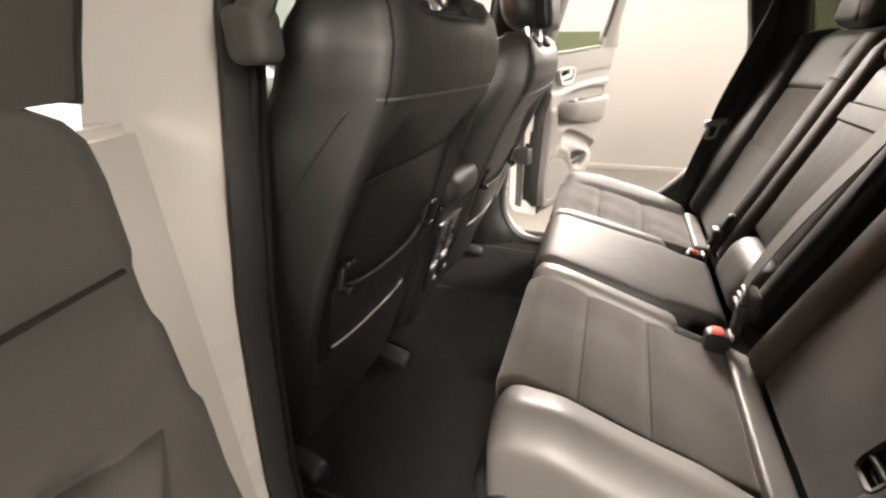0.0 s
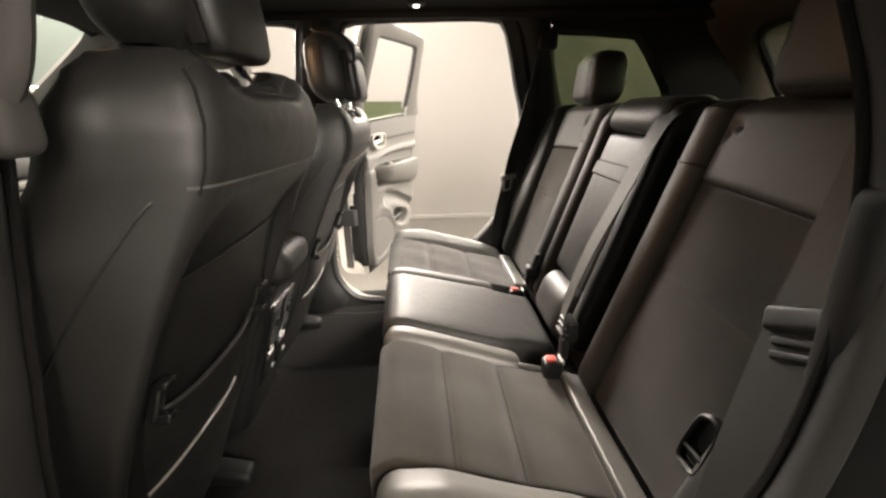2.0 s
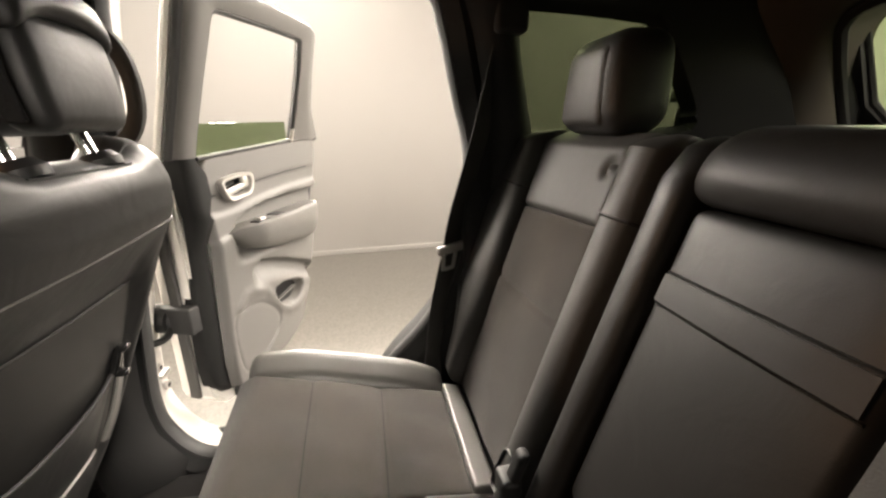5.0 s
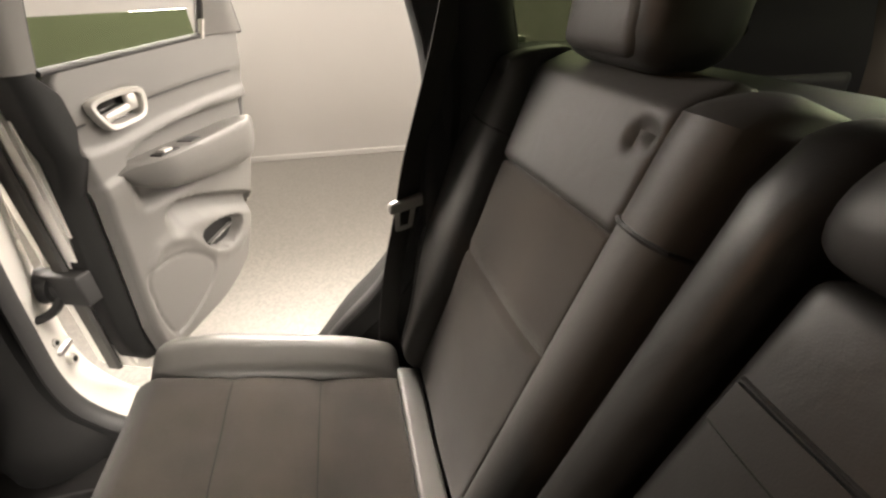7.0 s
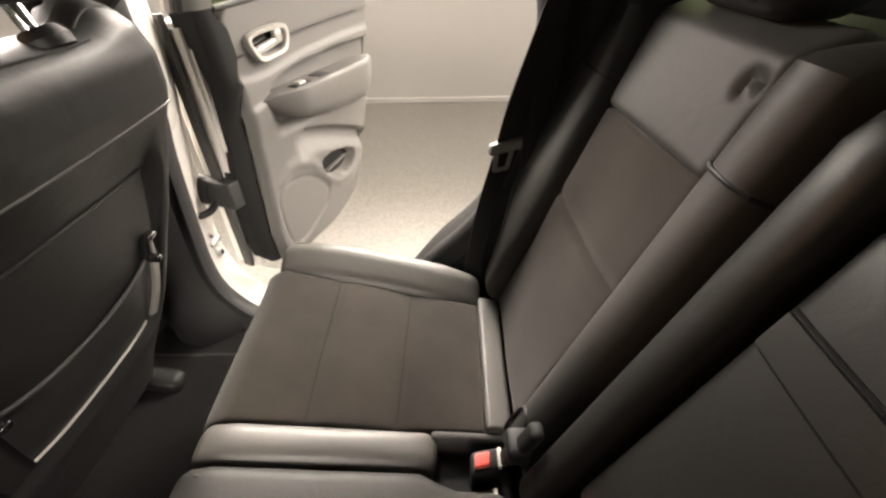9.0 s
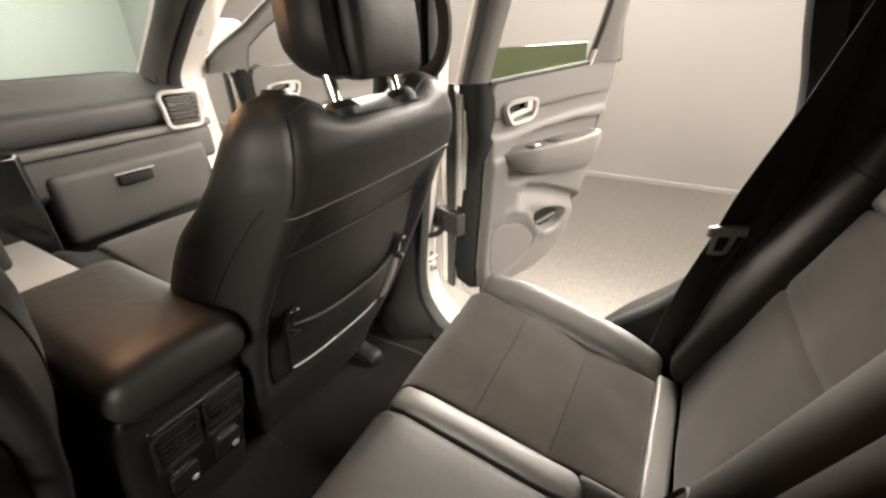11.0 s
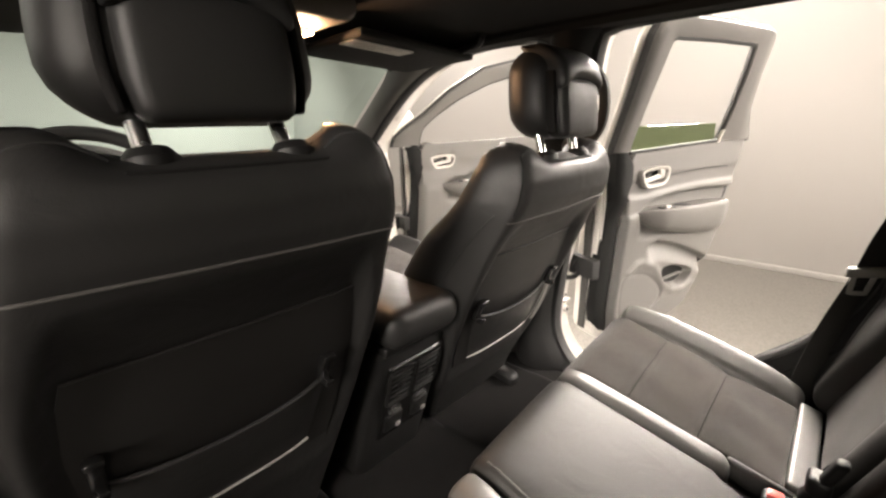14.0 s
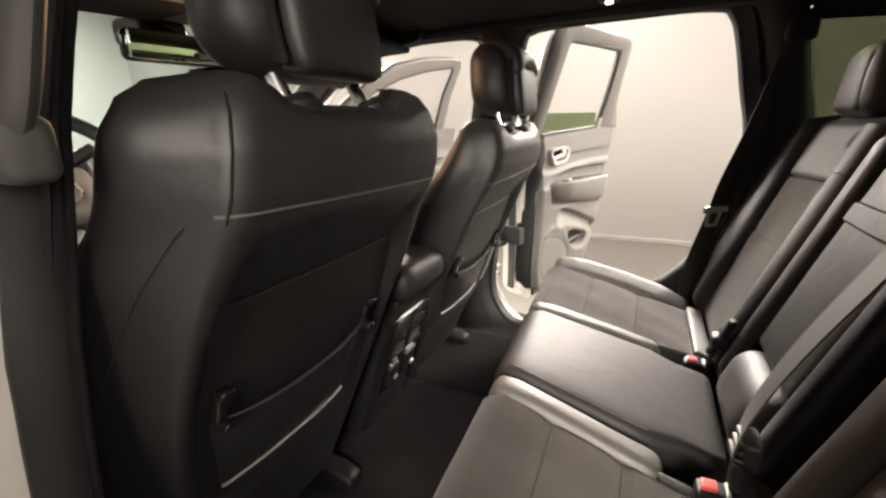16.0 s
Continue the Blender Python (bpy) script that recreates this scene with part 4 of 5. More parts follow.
part("anchor_cover", rbox((-0.59, -0.15, 1.50), (-0.54, -0.085, 1.56), 0.012), "plastic", t)

# ---- front seats ----
# height: rear line, half width at the rear corner, half width at the front bolster, depth
YB = [(0.60, 0.76), (0.70, 0.725), (0.85, 0.672), (0.95, 0.634), (1.02, 0.605), (1.12, 0.560), (1.20, 0.524), (1.25, 0.494), (1.262, 0.486), (1.29, 0.474), (1.33, 0.469), (1.365, 0.476), (1.385, 0.490), (1.396, 0.504), (1.402, 0.520)]
RW = [(0.60, 0.175), (0.72, 0.195), (0.85, 0.212), (0.95, 0.226), (1.07, 0.232), (1.16, 0.226), (1.22, 0.216), (1.26, 0.211), (1.33, 0.202), (1.37, 0.192), (1.388, 0.182), (1.398, 0.168), (1.402, 0.150)]
FW = [(0.60, 0.215), (0.75, 0.245), (0.95, 0.264), (1.12, 0.272), (1.21, 0.268), (1.286, 0.246), (1.35, 0.224), (1.375, 0.208), (1.39, 0.192), (1.402, 0.155)]
TH = [(0.60, 0.18), (0.80, 0.22), (0.95, 0.225), (1.05, 0.215), (1.17, 0.19), (1.26, 0.160), (1.33, 0.135), (1.375, 0.105), (1.392, 0.075), (1.402, 0.030)]
REC = [(0.78, 0.0), (0.83, 0.012), (0.95, 0.016), (1.05, 0.020), (1.150, 0.029), (1.166, 0.029), (1.176, 0.026), (1.235, 0.006), (1.252, 0.0), (1.40, 0.0)]
PW = [(0.78, 0.180), (0.90, 0.205), (1.05, 0.213), (1.13, 0.206), (1.20, 0.188), (1.25, 0.176), (1.40, 0.176)]


def seat_rear(dx, z):
    """Rear surface of a front backrest at dx from its middle: a padded top, an overhang, a sunk hard panel, round corners."""
    w, a = lerp_table(RW, z), abs(dx)
    y = lerp_table(YB, z) + 0.010 * (a / w) ** 2
    pw = lerp_table(PW, z)
    y += lerp_table(REC, z) * (1 - sstep(pw - 0.022, pw, a))
    rc = 0.014 + 0.016 * sstep(1.18, 1.30, z)
    if a > w - rc:
        u = min(1.0, (a - w + rc) / rc)
        y += rc * (1 - math.sqrt(max(0.0, 1 - u * u)))
    return y


def front_seat(cx, raised, drop, lip, wl, wr, hw_head, hy, py, label):
    t = thing("front_seat", (cx, 0.95, 0.53), label, "car seat", "front seats")

    square = 0.024 if cx < 0 else 0.0                      # the driver's outer shoulder is squarer

    def sink(dx, z):
        mid = 1 - sstep(0.092, 0.148, abs(dx))
        return -0.50 * max(0.0, z - lip) * mid - drop * sstep(0.62, 0.90, z)

    def put(dx, y, z):
        x = cx + dx * (wr if dx > 0 else wl)
        if dx < 0:
            rim = lerp_table(RW, z)
            x -= square * sstep(1.25, 1.36, z) * sstep(rim - 0.006, rim + 0.022, -dx)
        return Vector((x, y, z + sink(dx, z)))

    def on(dx, z, out=0.0):
        return put(dx, seat_rear(dx, z) - out, z)
    fr = (0.0, 0.12, 0.24, 0.36, 0.48, 0.60, 0.70, 0.76, 0.80, 0.84, 0.88, 0.915, 0.945, 0.970, 0.988, 1.0)
    zs = [0.60 + 0.02 * k for k in range(26)] + [1.11 + 0.007 * k for k in range(36)] + [1.361, 1.368, 1.375, 1.381, 1.386, 1.390, 1.394, 1.397, 1.400, 1.402]
    loops = []
    for z in zs:
        w, wf, th, yb = lerp_table(RW, z), lerp_table(FW, z), lerp_table(TH, z), lerp_table(YB, z)
        y1 = seat_rear(w, z)
        half = [(w * u, seat_rear(w * u, z)) for u in fr]
        yf = yb + th
        rise = max(yf - y1, 0.012)
        fore = [(w + 0.55 * (wf - w), y1 + 0.28 * rise), (w + 0.9 * (wf - w), y1 + 0.5 * rise), (wf, y1 + 0.72 * rise), (wf - 0.006, y1 + 0.88 * rise), (wf - 0.022, yf),
                (wf - 0.045, yf + 0.002), (wf - 0.075, yf - 0.10 * rise), (wf * 0.5, yf - 0.25 * rise), (wf * 0.2, yf - 0.29 * rise)]
        right = half + fore
        left = [(-x, y) for x, y in reversed(right[1:])]
        lp = [put(x, y, z) for x, y in right] + [put(0.0, yf - 0.30 * rise, z)] + [put(x, y, z) for x, y in left]
        loops.append(lp)
    for f in (0.4, 0.8, 1.0):                              # the top closes on its middle line
        loops.append([Vector((p.x, p.y + (0.537 - p.y) * f, p.z)) for p in lp])
    part("backrest", loft(loops, True, False), "leather", t, smooth=60)
    # stitched seams: across the back, down both corners, round the shoulders and along the sides
    # the cross seam's highlight along its ridge is put into its pale colour
    hs = [on(-0.207 + 0.414 * k / 40, (1.269 if cx < 0 else 1.258) - 0.006 * math.copysign(1, -cx) * (-1 + k / 20), 0.0006) for k in range(41)]
    part("seam", sweep(hs, ring(0.0019, 6), up=(0, 1, 0)), "seam_tone", t, "stitched seam across the back, its highlight painted pale")
    for s in (-1, 1):
        part("seam", sweep([on(s * (lerp_table(RW, 1.268 + 0.110 * k / 14) - 0.008), 1.268 + 0.110 * k / 14, 0.0003) for k in range(15)], ring(0.0015, 6), up=(0, 1, 0)), "carpet", t)
        shoulder = [on(s * 0.105, 1.396, 0.0), on(s * 0.130, 1.394, 0.0), on(s * 0.155, 1.388, 0.0), on(s * 0.178, 1.378, 0.0)]
        for lift in (0.0, 0.008):                          # twin seam below the cap
            part("seam", sweep(smooth_path([p - Vector((0, 0, lift)) for p in shoulder], 4), ring(0.0017, 6), up=(0, 1, 0)), "rubber", t)
        wrap = []
        for k in range(19):
            f = k / 18
            z = 1.266 - 0.31 * f ** 1.7
            w, wf, th = lerp_table(RW, z), lerp_table(FW, z), lerp_table(TH, z)
            y1 = seat_rear(w, z)
            g = 0.10 + 0.35 * f
            rise = lerp_table(YB, z) + th - y1
            x = lerp_table([(0.0, w), (0.28, w + 0.55 * (wf - w)), (0.5, w + 0.9 * (wf - w)), (0.72, wf)], g)
            wrap.append(put(s * (x + 0.0005), y1 + g * rise, z))
        part("seam", sweep(wrap, ring(0.0016, 6), up=(1, 0, 0)), "leather", t)
    # hard panel in the recess
    rows = []
    for k in range(41):
        z = 0.832 + 0.330 * k / 40
        w = lerp_table(PW, z) - 0.023
        rows.append([on(w * (-1 + i / 12), z, 0.003) for i in range(25)])
    panel = part("back_panel", thick(loft(rows, False, False), -0.005), "panel", t, "hard black panel sunk into the seat back", smooth=50)
    part("panel_edge", sweep([p + Vector((0, -0.001, 0.001)) for p in rows[-1]], ring(0.0022, 6), up=(0, 1, 0)), "panel", panel)
    # map pocket with its slack mouth
    pc = -0.016 if cx < 0 else 0.006
    prow = []
    for k in range(15):
        f = k / 14
        row = []
        for i in range(25):
            u = -1 + i / 12
            top = 1.000 - 0.020 * (1 - u * u)
            z = 0.858 + (top - 0.858) * f
            row.append(on(pc + (0.134 + 0.026 * f) * u, z, 0.007 + 0.014 * math.sin(math.pi * min(1, f * 0.55 + 0.15)) * (1 - u ** 4)))
        prow.append(row)
    pk = part("map_pocket", thick(loft(prow, False, False), -0.005), "leather", t, "slack black map pocket", smooth=60)
    part("pocket_hem", sweep(prow[-1], ring(0.0032, 6), up=(0, 1, 0)), "rubber", pk)
    part("pocket_edge", sweep([p + Vector((0, -0.002, 0.0)) for p in prow[0]], ring(0.0026, 6), up=(0, 1, 0)), "strip", pk, "pale lower edge strip")
    for d in (-0.167, 0.135) if cx < 0 else (-0.155, 0.164):
        hc = on(d, 1.020, 0.010)

        def hook(p):
            return hc + Vector((p.x, p.y - 0.35 * p.z, p.z))
        hk = part("bag_hook", rbox((-0.009, -0.008, -0.028), (0.009, 0.012, 0.028), 0.006, hook, 0.02), "gloss", t, "glossy black bag hook")
        part("hook_lip", rbox((-0.008, -0.024, -0.030), (0.008, -0.002, -0.016), 0.005, hook, 0.02), "gloss", hk)
        part("hook_cap", rbox((-0.011, -0.016, 0.018), (0.011, 0.004, 0.032), 0.006, hook, 0.02), "gloss", hk)
    if cx > 0:
        strip = smooth_path([on(0.166, 1.034, 0.010), on(0.172, 0.985, 0.016), on(0.164, 0.925, 0.020), on(0.150, 0.872, 0.018)], 6)
        part("pocket_side", sweep(strip, flat(0.020, 0.007, 0.003), up=(0, 1, 0)), "trim", pk, "pale side edge of the map pocket")
    # foot shroud and cushion
    part("rear_shroud", rbox((cx - 0.17, 0.76, 0.575), (cx + 0.17, 0.98, 0.83), 0.03, lambda p: p + Vector((0, -0.28 * (p.z - 0.62), 0)), 0.05), "plastic", t)

    def cu(p):
        d = abs(p.x - cx)
        return p + Vector((0, 0, 0.035 * sstep(0.15, 0.23, d) + 0.06 * sstep(0.8, 1.35, p.y)))
    part("cushion", rbox((cx - 0.26, 0.80, 0.72), (cx + 0.26, 1.36, 0.865), 0.05, cu, 0.04), "leather", t)
    part("cushion_centre", rbox((cx - 0.15, 0.86, 0.80), (cx + 0.15, 1.34, 0.876), 0.02, cu, 0.04, 0.008), "suede", t)
    part("side_cover", rbox((cx + math.copysign(0.19, cx), 0.84, 0.56), (cx + math.copysign(0.19, cx) + 0.06, 1.36, 0.80), 0.02, step=0.08), "plastic", t)
    part("seat_base", rbox((cx - 0.22, 0.82, 0.535), (cx + 0.22, 1.28, 0.75), 0.03), "plastic", t)
    # head restraint: a rounded shell with a padded back under a hood
    hb = Vector((cx, 0.560 + hy, 1.352 + raised - drop))

    def tilt(p):
        k = 1 - 0.10 * sstep(0.06, 0.19, p.z) - 0.08 * sstep(0.05, 0.0, p.z)
        return hb + Vector((p.x * k, p.y + 0.10 * p.z, p.z))
    hr = part("head_restraint", rbox((-hw_head, -0.050, 0.0), (hw_head, 0.060, 0.178), 0.054, tilt, 0.02, 0.006, 1), "leather", t, "black leather head restraint")
    part("restraint_back", rbox((-0.080, -0.071, 0.003), (0.080, -0.020, 0.122), 0.018, tilt, 0.02, 0.006, 1), "leather", hr)
    def hooded(p):
        """The hood follows the round top and its lower lip arches down at both ends."""
        arch = -0.030 * (abs(p.x) / 0.088) ** 2.5 * sstep(0.150, 0.118, p.z)
        return tilt(Vector((p.x, p.y + 0.050 * max(0.0, (p.z - 0.122) / 0.060) ** 2, p.z + arch)))
    part("restraint_hood", rbox((-0.088, -0.080, 0.118), (0.088, -0.012, 0.184), 0.016, hooded, 0.010, 0.004, 1), "leather", hr)
    for s in (-1, 1):
        part("restraint_groove", rbox((s * 0.090 - 0.005, -0.056, 0.012), (s * 0.090 + 0.005, -0.036, 0.130), 0.004, tilt, 0.02), "carpet", hr)
    deck = lip + 0.0285 - drop
    for d in (-0.070, 0.070):
        part("post", tube((cx + d, 0.533 + py, deck - 0.025), (cx + d, 0.562 + hy, 1.385 + raised - drop), 0.009, 16), "chrome", t, "chrome head restraint post")
        part("post_guide", tube((cx + d, 0.531 + py, deck - 0.012), (cx + d, 0.537 + py, deck + 0.008), 0.026, 20, 0.018), "plastic", t)
    part("seam", sweep([on(-0.098 + 0.196 * k / 10, 1.381, 0.0003) for k in range(11)], ring(0.0025, 6), up=(0, 1, 0)), "plastic", t)
    return t


front_seat(-0.344, 0.047, 0.016, 1.343, 1.0, 0.95, 0.129, 0.014, -0.006, "black leather driver seat with raised head restraint")
front_seat(0.340, 0.052, 0.058, 1.343, 0.96, 1.06, 0.110, -0.028, -0.024, "black leather passenger seat with map pocket on its back")

# ---- doors ----
def belt_depth(z):
    return 0.085 if z < 1.29 else 0.085 + (z - 1.29) * 0.33


def ramp_in(d, w):
    return sstep(w, 0.0, d)


POCKET_TOP = [(0.16, 0.945), (0.185, 0.966), (0.226, 0.975), (0.29, 0.962), (0.357, 0.941), (0.467, 0.899), (0.52, 0.875)]
BOTTLE = [(0.270, 0.858), (0.315, 0.866), (0.365, 0.858), (0.415, 0.845), (0.446, 0.825), (0.430, 0.795), (0.39, 0.776), (0.344, 0.776), (0.300, 0.797), (0.272, 0.828)]
SPEAKER = [(0.074, 0.851), (0.111, 0.862), (0.192, 0.849), (0.256, 0.804), (0.276, 0.751), (0.198, 0.702), (0.094, 0.68), (0.069, 0.726), (0.065, 0.799)]
HANDLE = [(0.103, 1.214), (0.122, 1.227), (0.182, 1.233), (0.232, 1.231), (0.243, 1.214), (0.235, 1.186), (0.218, 1.171), (0.180, 1.166), (0.140, 1.164), (0.122, 1.176)]
LIP = [(0.095, 0.872), (0.128, 0.899), (0.165, 0.900), (0.227, 0.873), (0.262, 0.830), (0.297, 0.788), (0.340, 0.762), (0.40, 0.757), (0.457, 0.776)]


def rounded(poly, n=3):
    return [(p.x, p.y) for p in smooth_path([(s, z, 0) for s, z in poly], n, True)]


BOTTLE, SPEAKER, HANDLE = rounded(BOTTLE), rounded(SPEAKER), rounded(HANDLE)


def poly_dist(p, poly):
    """Signed distance to a closed polygon, negative inside."""
    best = 9.0
    for (x1, y1), (x2, y2) in zip(poly, poly[1:] + poly[:1]):
        dx, dy = x2 - x1, y2 - y1
        t = max(0, min(1, ((p[0] - x1) * dx + (p[1] - y1) * dy) / (dx * dx + dy * dy)))
        best = min(best, math.hypot(p[0] - x1 - t * dx, p[1] - y1 - t * dy))
    return -best if inside(p, poly) else best


def line_dist(p, line):
    best = 9.0
    for (x1, y1), (x2, y2) in zip(line, line[1:]):
        dx, dy = x2 - x1, y2 - y1
        t = max(0, min(1, ((p[0] - x1) * dx + (p[1] - y1) * dy) / (dx * dx + dy * dy)))
        best = min(best, math.hypot(p[0] - x1 - t * dx, p[1] - y1 - t * dy))
    return best


CREASE = [(0.0, 1.180), (0.054, 1.183), (0.11, 1.189), (0.247, 1.200), (0.342, 1.205), (0.443, 1.210), (0.558, 1.212), (0.70, 1.212)]
SWEEP = [(0.0, 1.150), (0.055, 1.141), (0.101, 1.136), (0.156, 1.137), (0.221, 1.144), (0.293, 1.152), (0.436, 1.161), (0.70, 1.164)]
SCOOP = [(0.118, 1.072), (0.131, 1.083), (0.147, 1.103), (0.191, 1.121), (0.264, 1.133), (0.34, 1.138), (0.447, 1.141), (0.70, 1.136)]


def car_door(hinge, angle, sgn, length, frame_out, frame_in, label, relief=True, boot=True, glass_top=1.362, name="rear_door", fine=0.006, grip=0.0):
    """A door swung on its front edge. s runs from the hinge to the free edge, d towards the cabin side."""
    a = radians(angle)
    U = Vector((sgn * math.cos(a), -math.sin(a), 0))
    N = Vector((-sgn * math.sin(a), -math.cos(a), 0))
    Hn = Vector((hinge[0], hinge[1], 0))
    k = length / 0.66
    hpoly = [(s + grip, z) for s, z in HANDLE]

    def P(s, z, d):
        return Hn + U * s + N * d + Vector((0, 0, z))

    t = thing(name, (hinge[0], hinge[1], 0.6), label, "car door", "open car doors")
    s0 = [(0.645, 0.08), (0.66, 0.035), (0.74, 0.028), (0.95, 0.045), (1.05, 0.052), (1.24, 0.048), (1.262, 0.052), (1.277, 0.066), (1.285, 0.09), (1.31, 0.10)]
    s1 = [(0.645, 0.23), (0.655, 0.31), (0.675, 0.385), (0.70, 0.44), (0.75, 0.475), (0.80, 0.505), (0.95, 0.573), (1.06, 0.625), (1.20, 0.660), (1.31, 0.69)]
    bt, sp, lip = ([(s * (k if relief else 1), z) for s, z in q] for q in (BOTTLE, SPEAKER, LIP))

    def depth(s, z, e):
        u = s / k
        d = 0.088 + 0.010 * ramp_in(z - 0.95, 0.25) - 0.024 * ramp_in(e, 0.022) ** 2
        c = z - lerp_table(CREASE, u)
        d += 0.004 * sstep(-0.005, 0.005, c)
        c = z - lerp_table(SWEEP, u)
        d += 0.006 * sstep(0.010, -0.010, c)
        if u > 0.118:
            c = lerp_table(SCOOP, u) - z
            d -= 0.026 * sstep(-0.002, 0.012, c) * sstep(0.118, 0.17, u) * sstep(0.98, 1.02, z)
        elif u > 0.02:
            c = z - (1.066 + 0.15 * (u - 0.02))
            d += 0.006 * sstep(0.004, -0.006, c) * sstep(0.98, 1.06, z)
        c = lerp_table(POCKET_TOP, u) - z
        if c > 0 and 0.16 < u < 0.52:
            d -= 0.028 * sstep(0.0, 0.010, c) * (1 - sstep(0.014, 0.085, c)) * sstep(0.165, 0.215, u)
        if z < 0.95:
            q = poly_dist((s, z), bt)
            d -= 0.034 * ramp_in(q + 0.008, 0.010)
            q = line_dist((s, z), lip)
            d += 0.006 * math.exp(-(q / 0.014) ** 2)
            q = poly_dist((s, z), sp)
            d -= 0.003 * ramp_in(q, 0.008) + 0.003 * math.exp(-(q / 0.004) ** 2)
        elif z > 1.15 and u < 0.3:
            d -= 0.022 * ramp_in(poly_dist((s, z), hpoly) + 0.010, 0.008)
        return d

    rows = []
    nz, ns = int(0.665 / fine), int(length / fine)
    for j in range(nz + 1):
        z = 0.645 + (1.285 - 0.645) * j / nz
        a0, a1 = lerp_table(s0, z), lerp_table(s1, z) * k
        row = []
        for i in range(ns + 1):
            s = a0 + (a1 - a0) * i / ns
            zz = z + 0.025 * sstep(1.2, 1.285, z) * (s / k) / 0.69
            row.append(P(s, zz, depth(s, zz, min(s - a0, a1 - s, z - 0.645 + 0.01))))
        rows.append(row)
    # returned edge
    part("trim_panel", thick(loft(rows, False, False), 0.012), "trim", t, "grey moulded door lining", smooth=50)
    gap = [P(u * k, lerp_table(CREASE, u), depth(u * k, lerp_table(CREASE, u) + 0.0005, 0.1) + 0.0005) for u in [0.055 + grip * 0.2 + 0.53 * i / 40 for i in range(41)]
           if not (0.10 + grip < u < 0.245 + grip)]
    runs = [[p for p in gap if (p - Hn).dot(U) < 0.12 + grip], [p for p in gap if (p - Hn).dot(U) > 0.2 + grip]]
    for run in runs if boot or grip else runs[1:]:
        if len(run) > 2:
            part("panel_gap", sweep(run, ring(0.0022, 6), up=N), "rubber", t)
    # painted shell behind the lining
    sf = -0.006 if boot else -0.035
    shell = [(sf, 1.262), (sf, 0.66), (sf + 0.035, 0.615), (0.06, 0.60), (0.30 * k, 0.615), (0.42 * k, 0.66), (0.505 * k, 0.78), (0.60 * k, 0.98), (0.68 * k, 1.18), (0.70 * k, 1.275)]
    bm = bmesh.new()
    f1 = [bm.verts.new(P(s, z, 0.055)) for s, z in shell]
    f2 = [bm.verts.new(P(s, z, -0.045)) for s, z in shell]
    bm.faces.new(f1)
    bm.faces.new(f2)
    for i in range(len(shell)):
        j = (i + 1) % len(shell)
        bm.faces.new((f1[i], f1[j], f2[j], f2[i]))
    bmesh.ops.bevel(bm, geom=bm.edges[:], offset=0.008, segments=2, affect="EDGES")
    part("outer_shell", bm, "paint", t, "white painted door shell")
    # rubber seal round the shell, two runs
    sl = smooth_path([P(s - 0.008, z, 0.052) for s, z in ((0.08, 0.622), (0.30 * k, 0.635), (0.42 * k, 0.68), (0.50 * k, 0.80), (0.60 * k, 1.0), (0.68 * k, 1.2), (0.70 * k, 1.30))], 4)
    part("seal", sweep(sl, flat(0.030, 0.030, 0.008), up=N), "rubber", t)
    sl = smooth_path([P(sf - 0.009, z, d) for z, d in ((1.28, 0.012), (1.0, 0.012), (0.72, 0.012), (0.66, 0.010))], 4)
    part("seal", sweep(sl, flat(0.012, 0.034, 0.005) if boot else ring(0.007, 8), up=N), "trim_dark", t)
    # black moulding along the front edge of the lining
    right = [(0.645, 0.09), (0.655, 0.055), (0.69, 0.042), (0.74, 0.036), (0.99, 0.052), (1.066, 0.054), (1.122, 0.068), (1.130, 0.071), (1.138, 0.060), (1.148, 0.058), (1.19, 0.074), (1.245, 0.070), (1.262, 0.056), (1.275, 0.044), (1.30, 0.04)]
    left = [(0.645, 0.06), (0.655, 0.02), (0.69, -0.008), (0.74, -0.014), (0.93, -0.008), (1.0, 0.003), (1.14, 0.012), (1.18, 0.004), (1.285, -0.002), (1.30, -0.002)]
    zs = [0.650 + (1.284 - 0.650) * i / 70 for i in range(71)]
    lp = []
    for z in zs:
        a0, a1, top = lerp_table(left, z), lerp_table(right, z), 0.076 + 0.024 * sstep(1.05, 1.15, z)
        lp.append([P(a0, z, 0.03), P(a0, z, top - 0.016), P(a0 + 0.004, z, top - 0.008), P((a0 + a1) / 2, z, top), P(a1 - 0.006, z, top + 0.001), P(a1, z, top - 0.006), P(a1, z, 0.03)])
    if boot:
        part("edge_moulding", loft(lp), "trim_black", t, "black stepped edge moulding", smooth=50)
    # window frame
    fo, fi = frame_out, frame_in

    def dd(z):
        return belt_depth(z)
    loops = []
    for (s, z), (u, w) in zip(fo, fi):
        mid = ((s + u) / 2, (z + w) / 2)
        loops.append([P(s, z, dd(z) - 0.028), P(s, z, dd(z) - 0.004), P(s + 0.15 * (u - s), z + 0.15 * (w - z), dd(z) + 0.006), P(mid[0], mid[1], dd(mid[1]) + 0.010),
                      P(u, w, dd(w) + 0.004), P(u, w, dd(w) - 0.020), P(mid[0], mid[1], dd(mid[1]) - 0.034)])
    part("window_frame", loft(loops), "trim", t, "grey window frame of the door", smooth=40)
    run = [P(u, w, dd(w) - 0.006) for u, w in fi]
    part("glass_run", sweep(run, flat(0.016, 0.014, 0.004), up=N), "rubber", t)
    outer = [P(s, z, dd(z) - 0.040) for s, z in fo]
    part("frame_skin", sweep(outer, flat(0.022, 0.020, 0.006), up=N), "paint", t, "white painted outer edge of the frame")
    part("frame_seal", sweep([P(s, z, dd(z) - 0.014) for s, z in fo], ring(0.011, 8), up=N), "rubber", t)
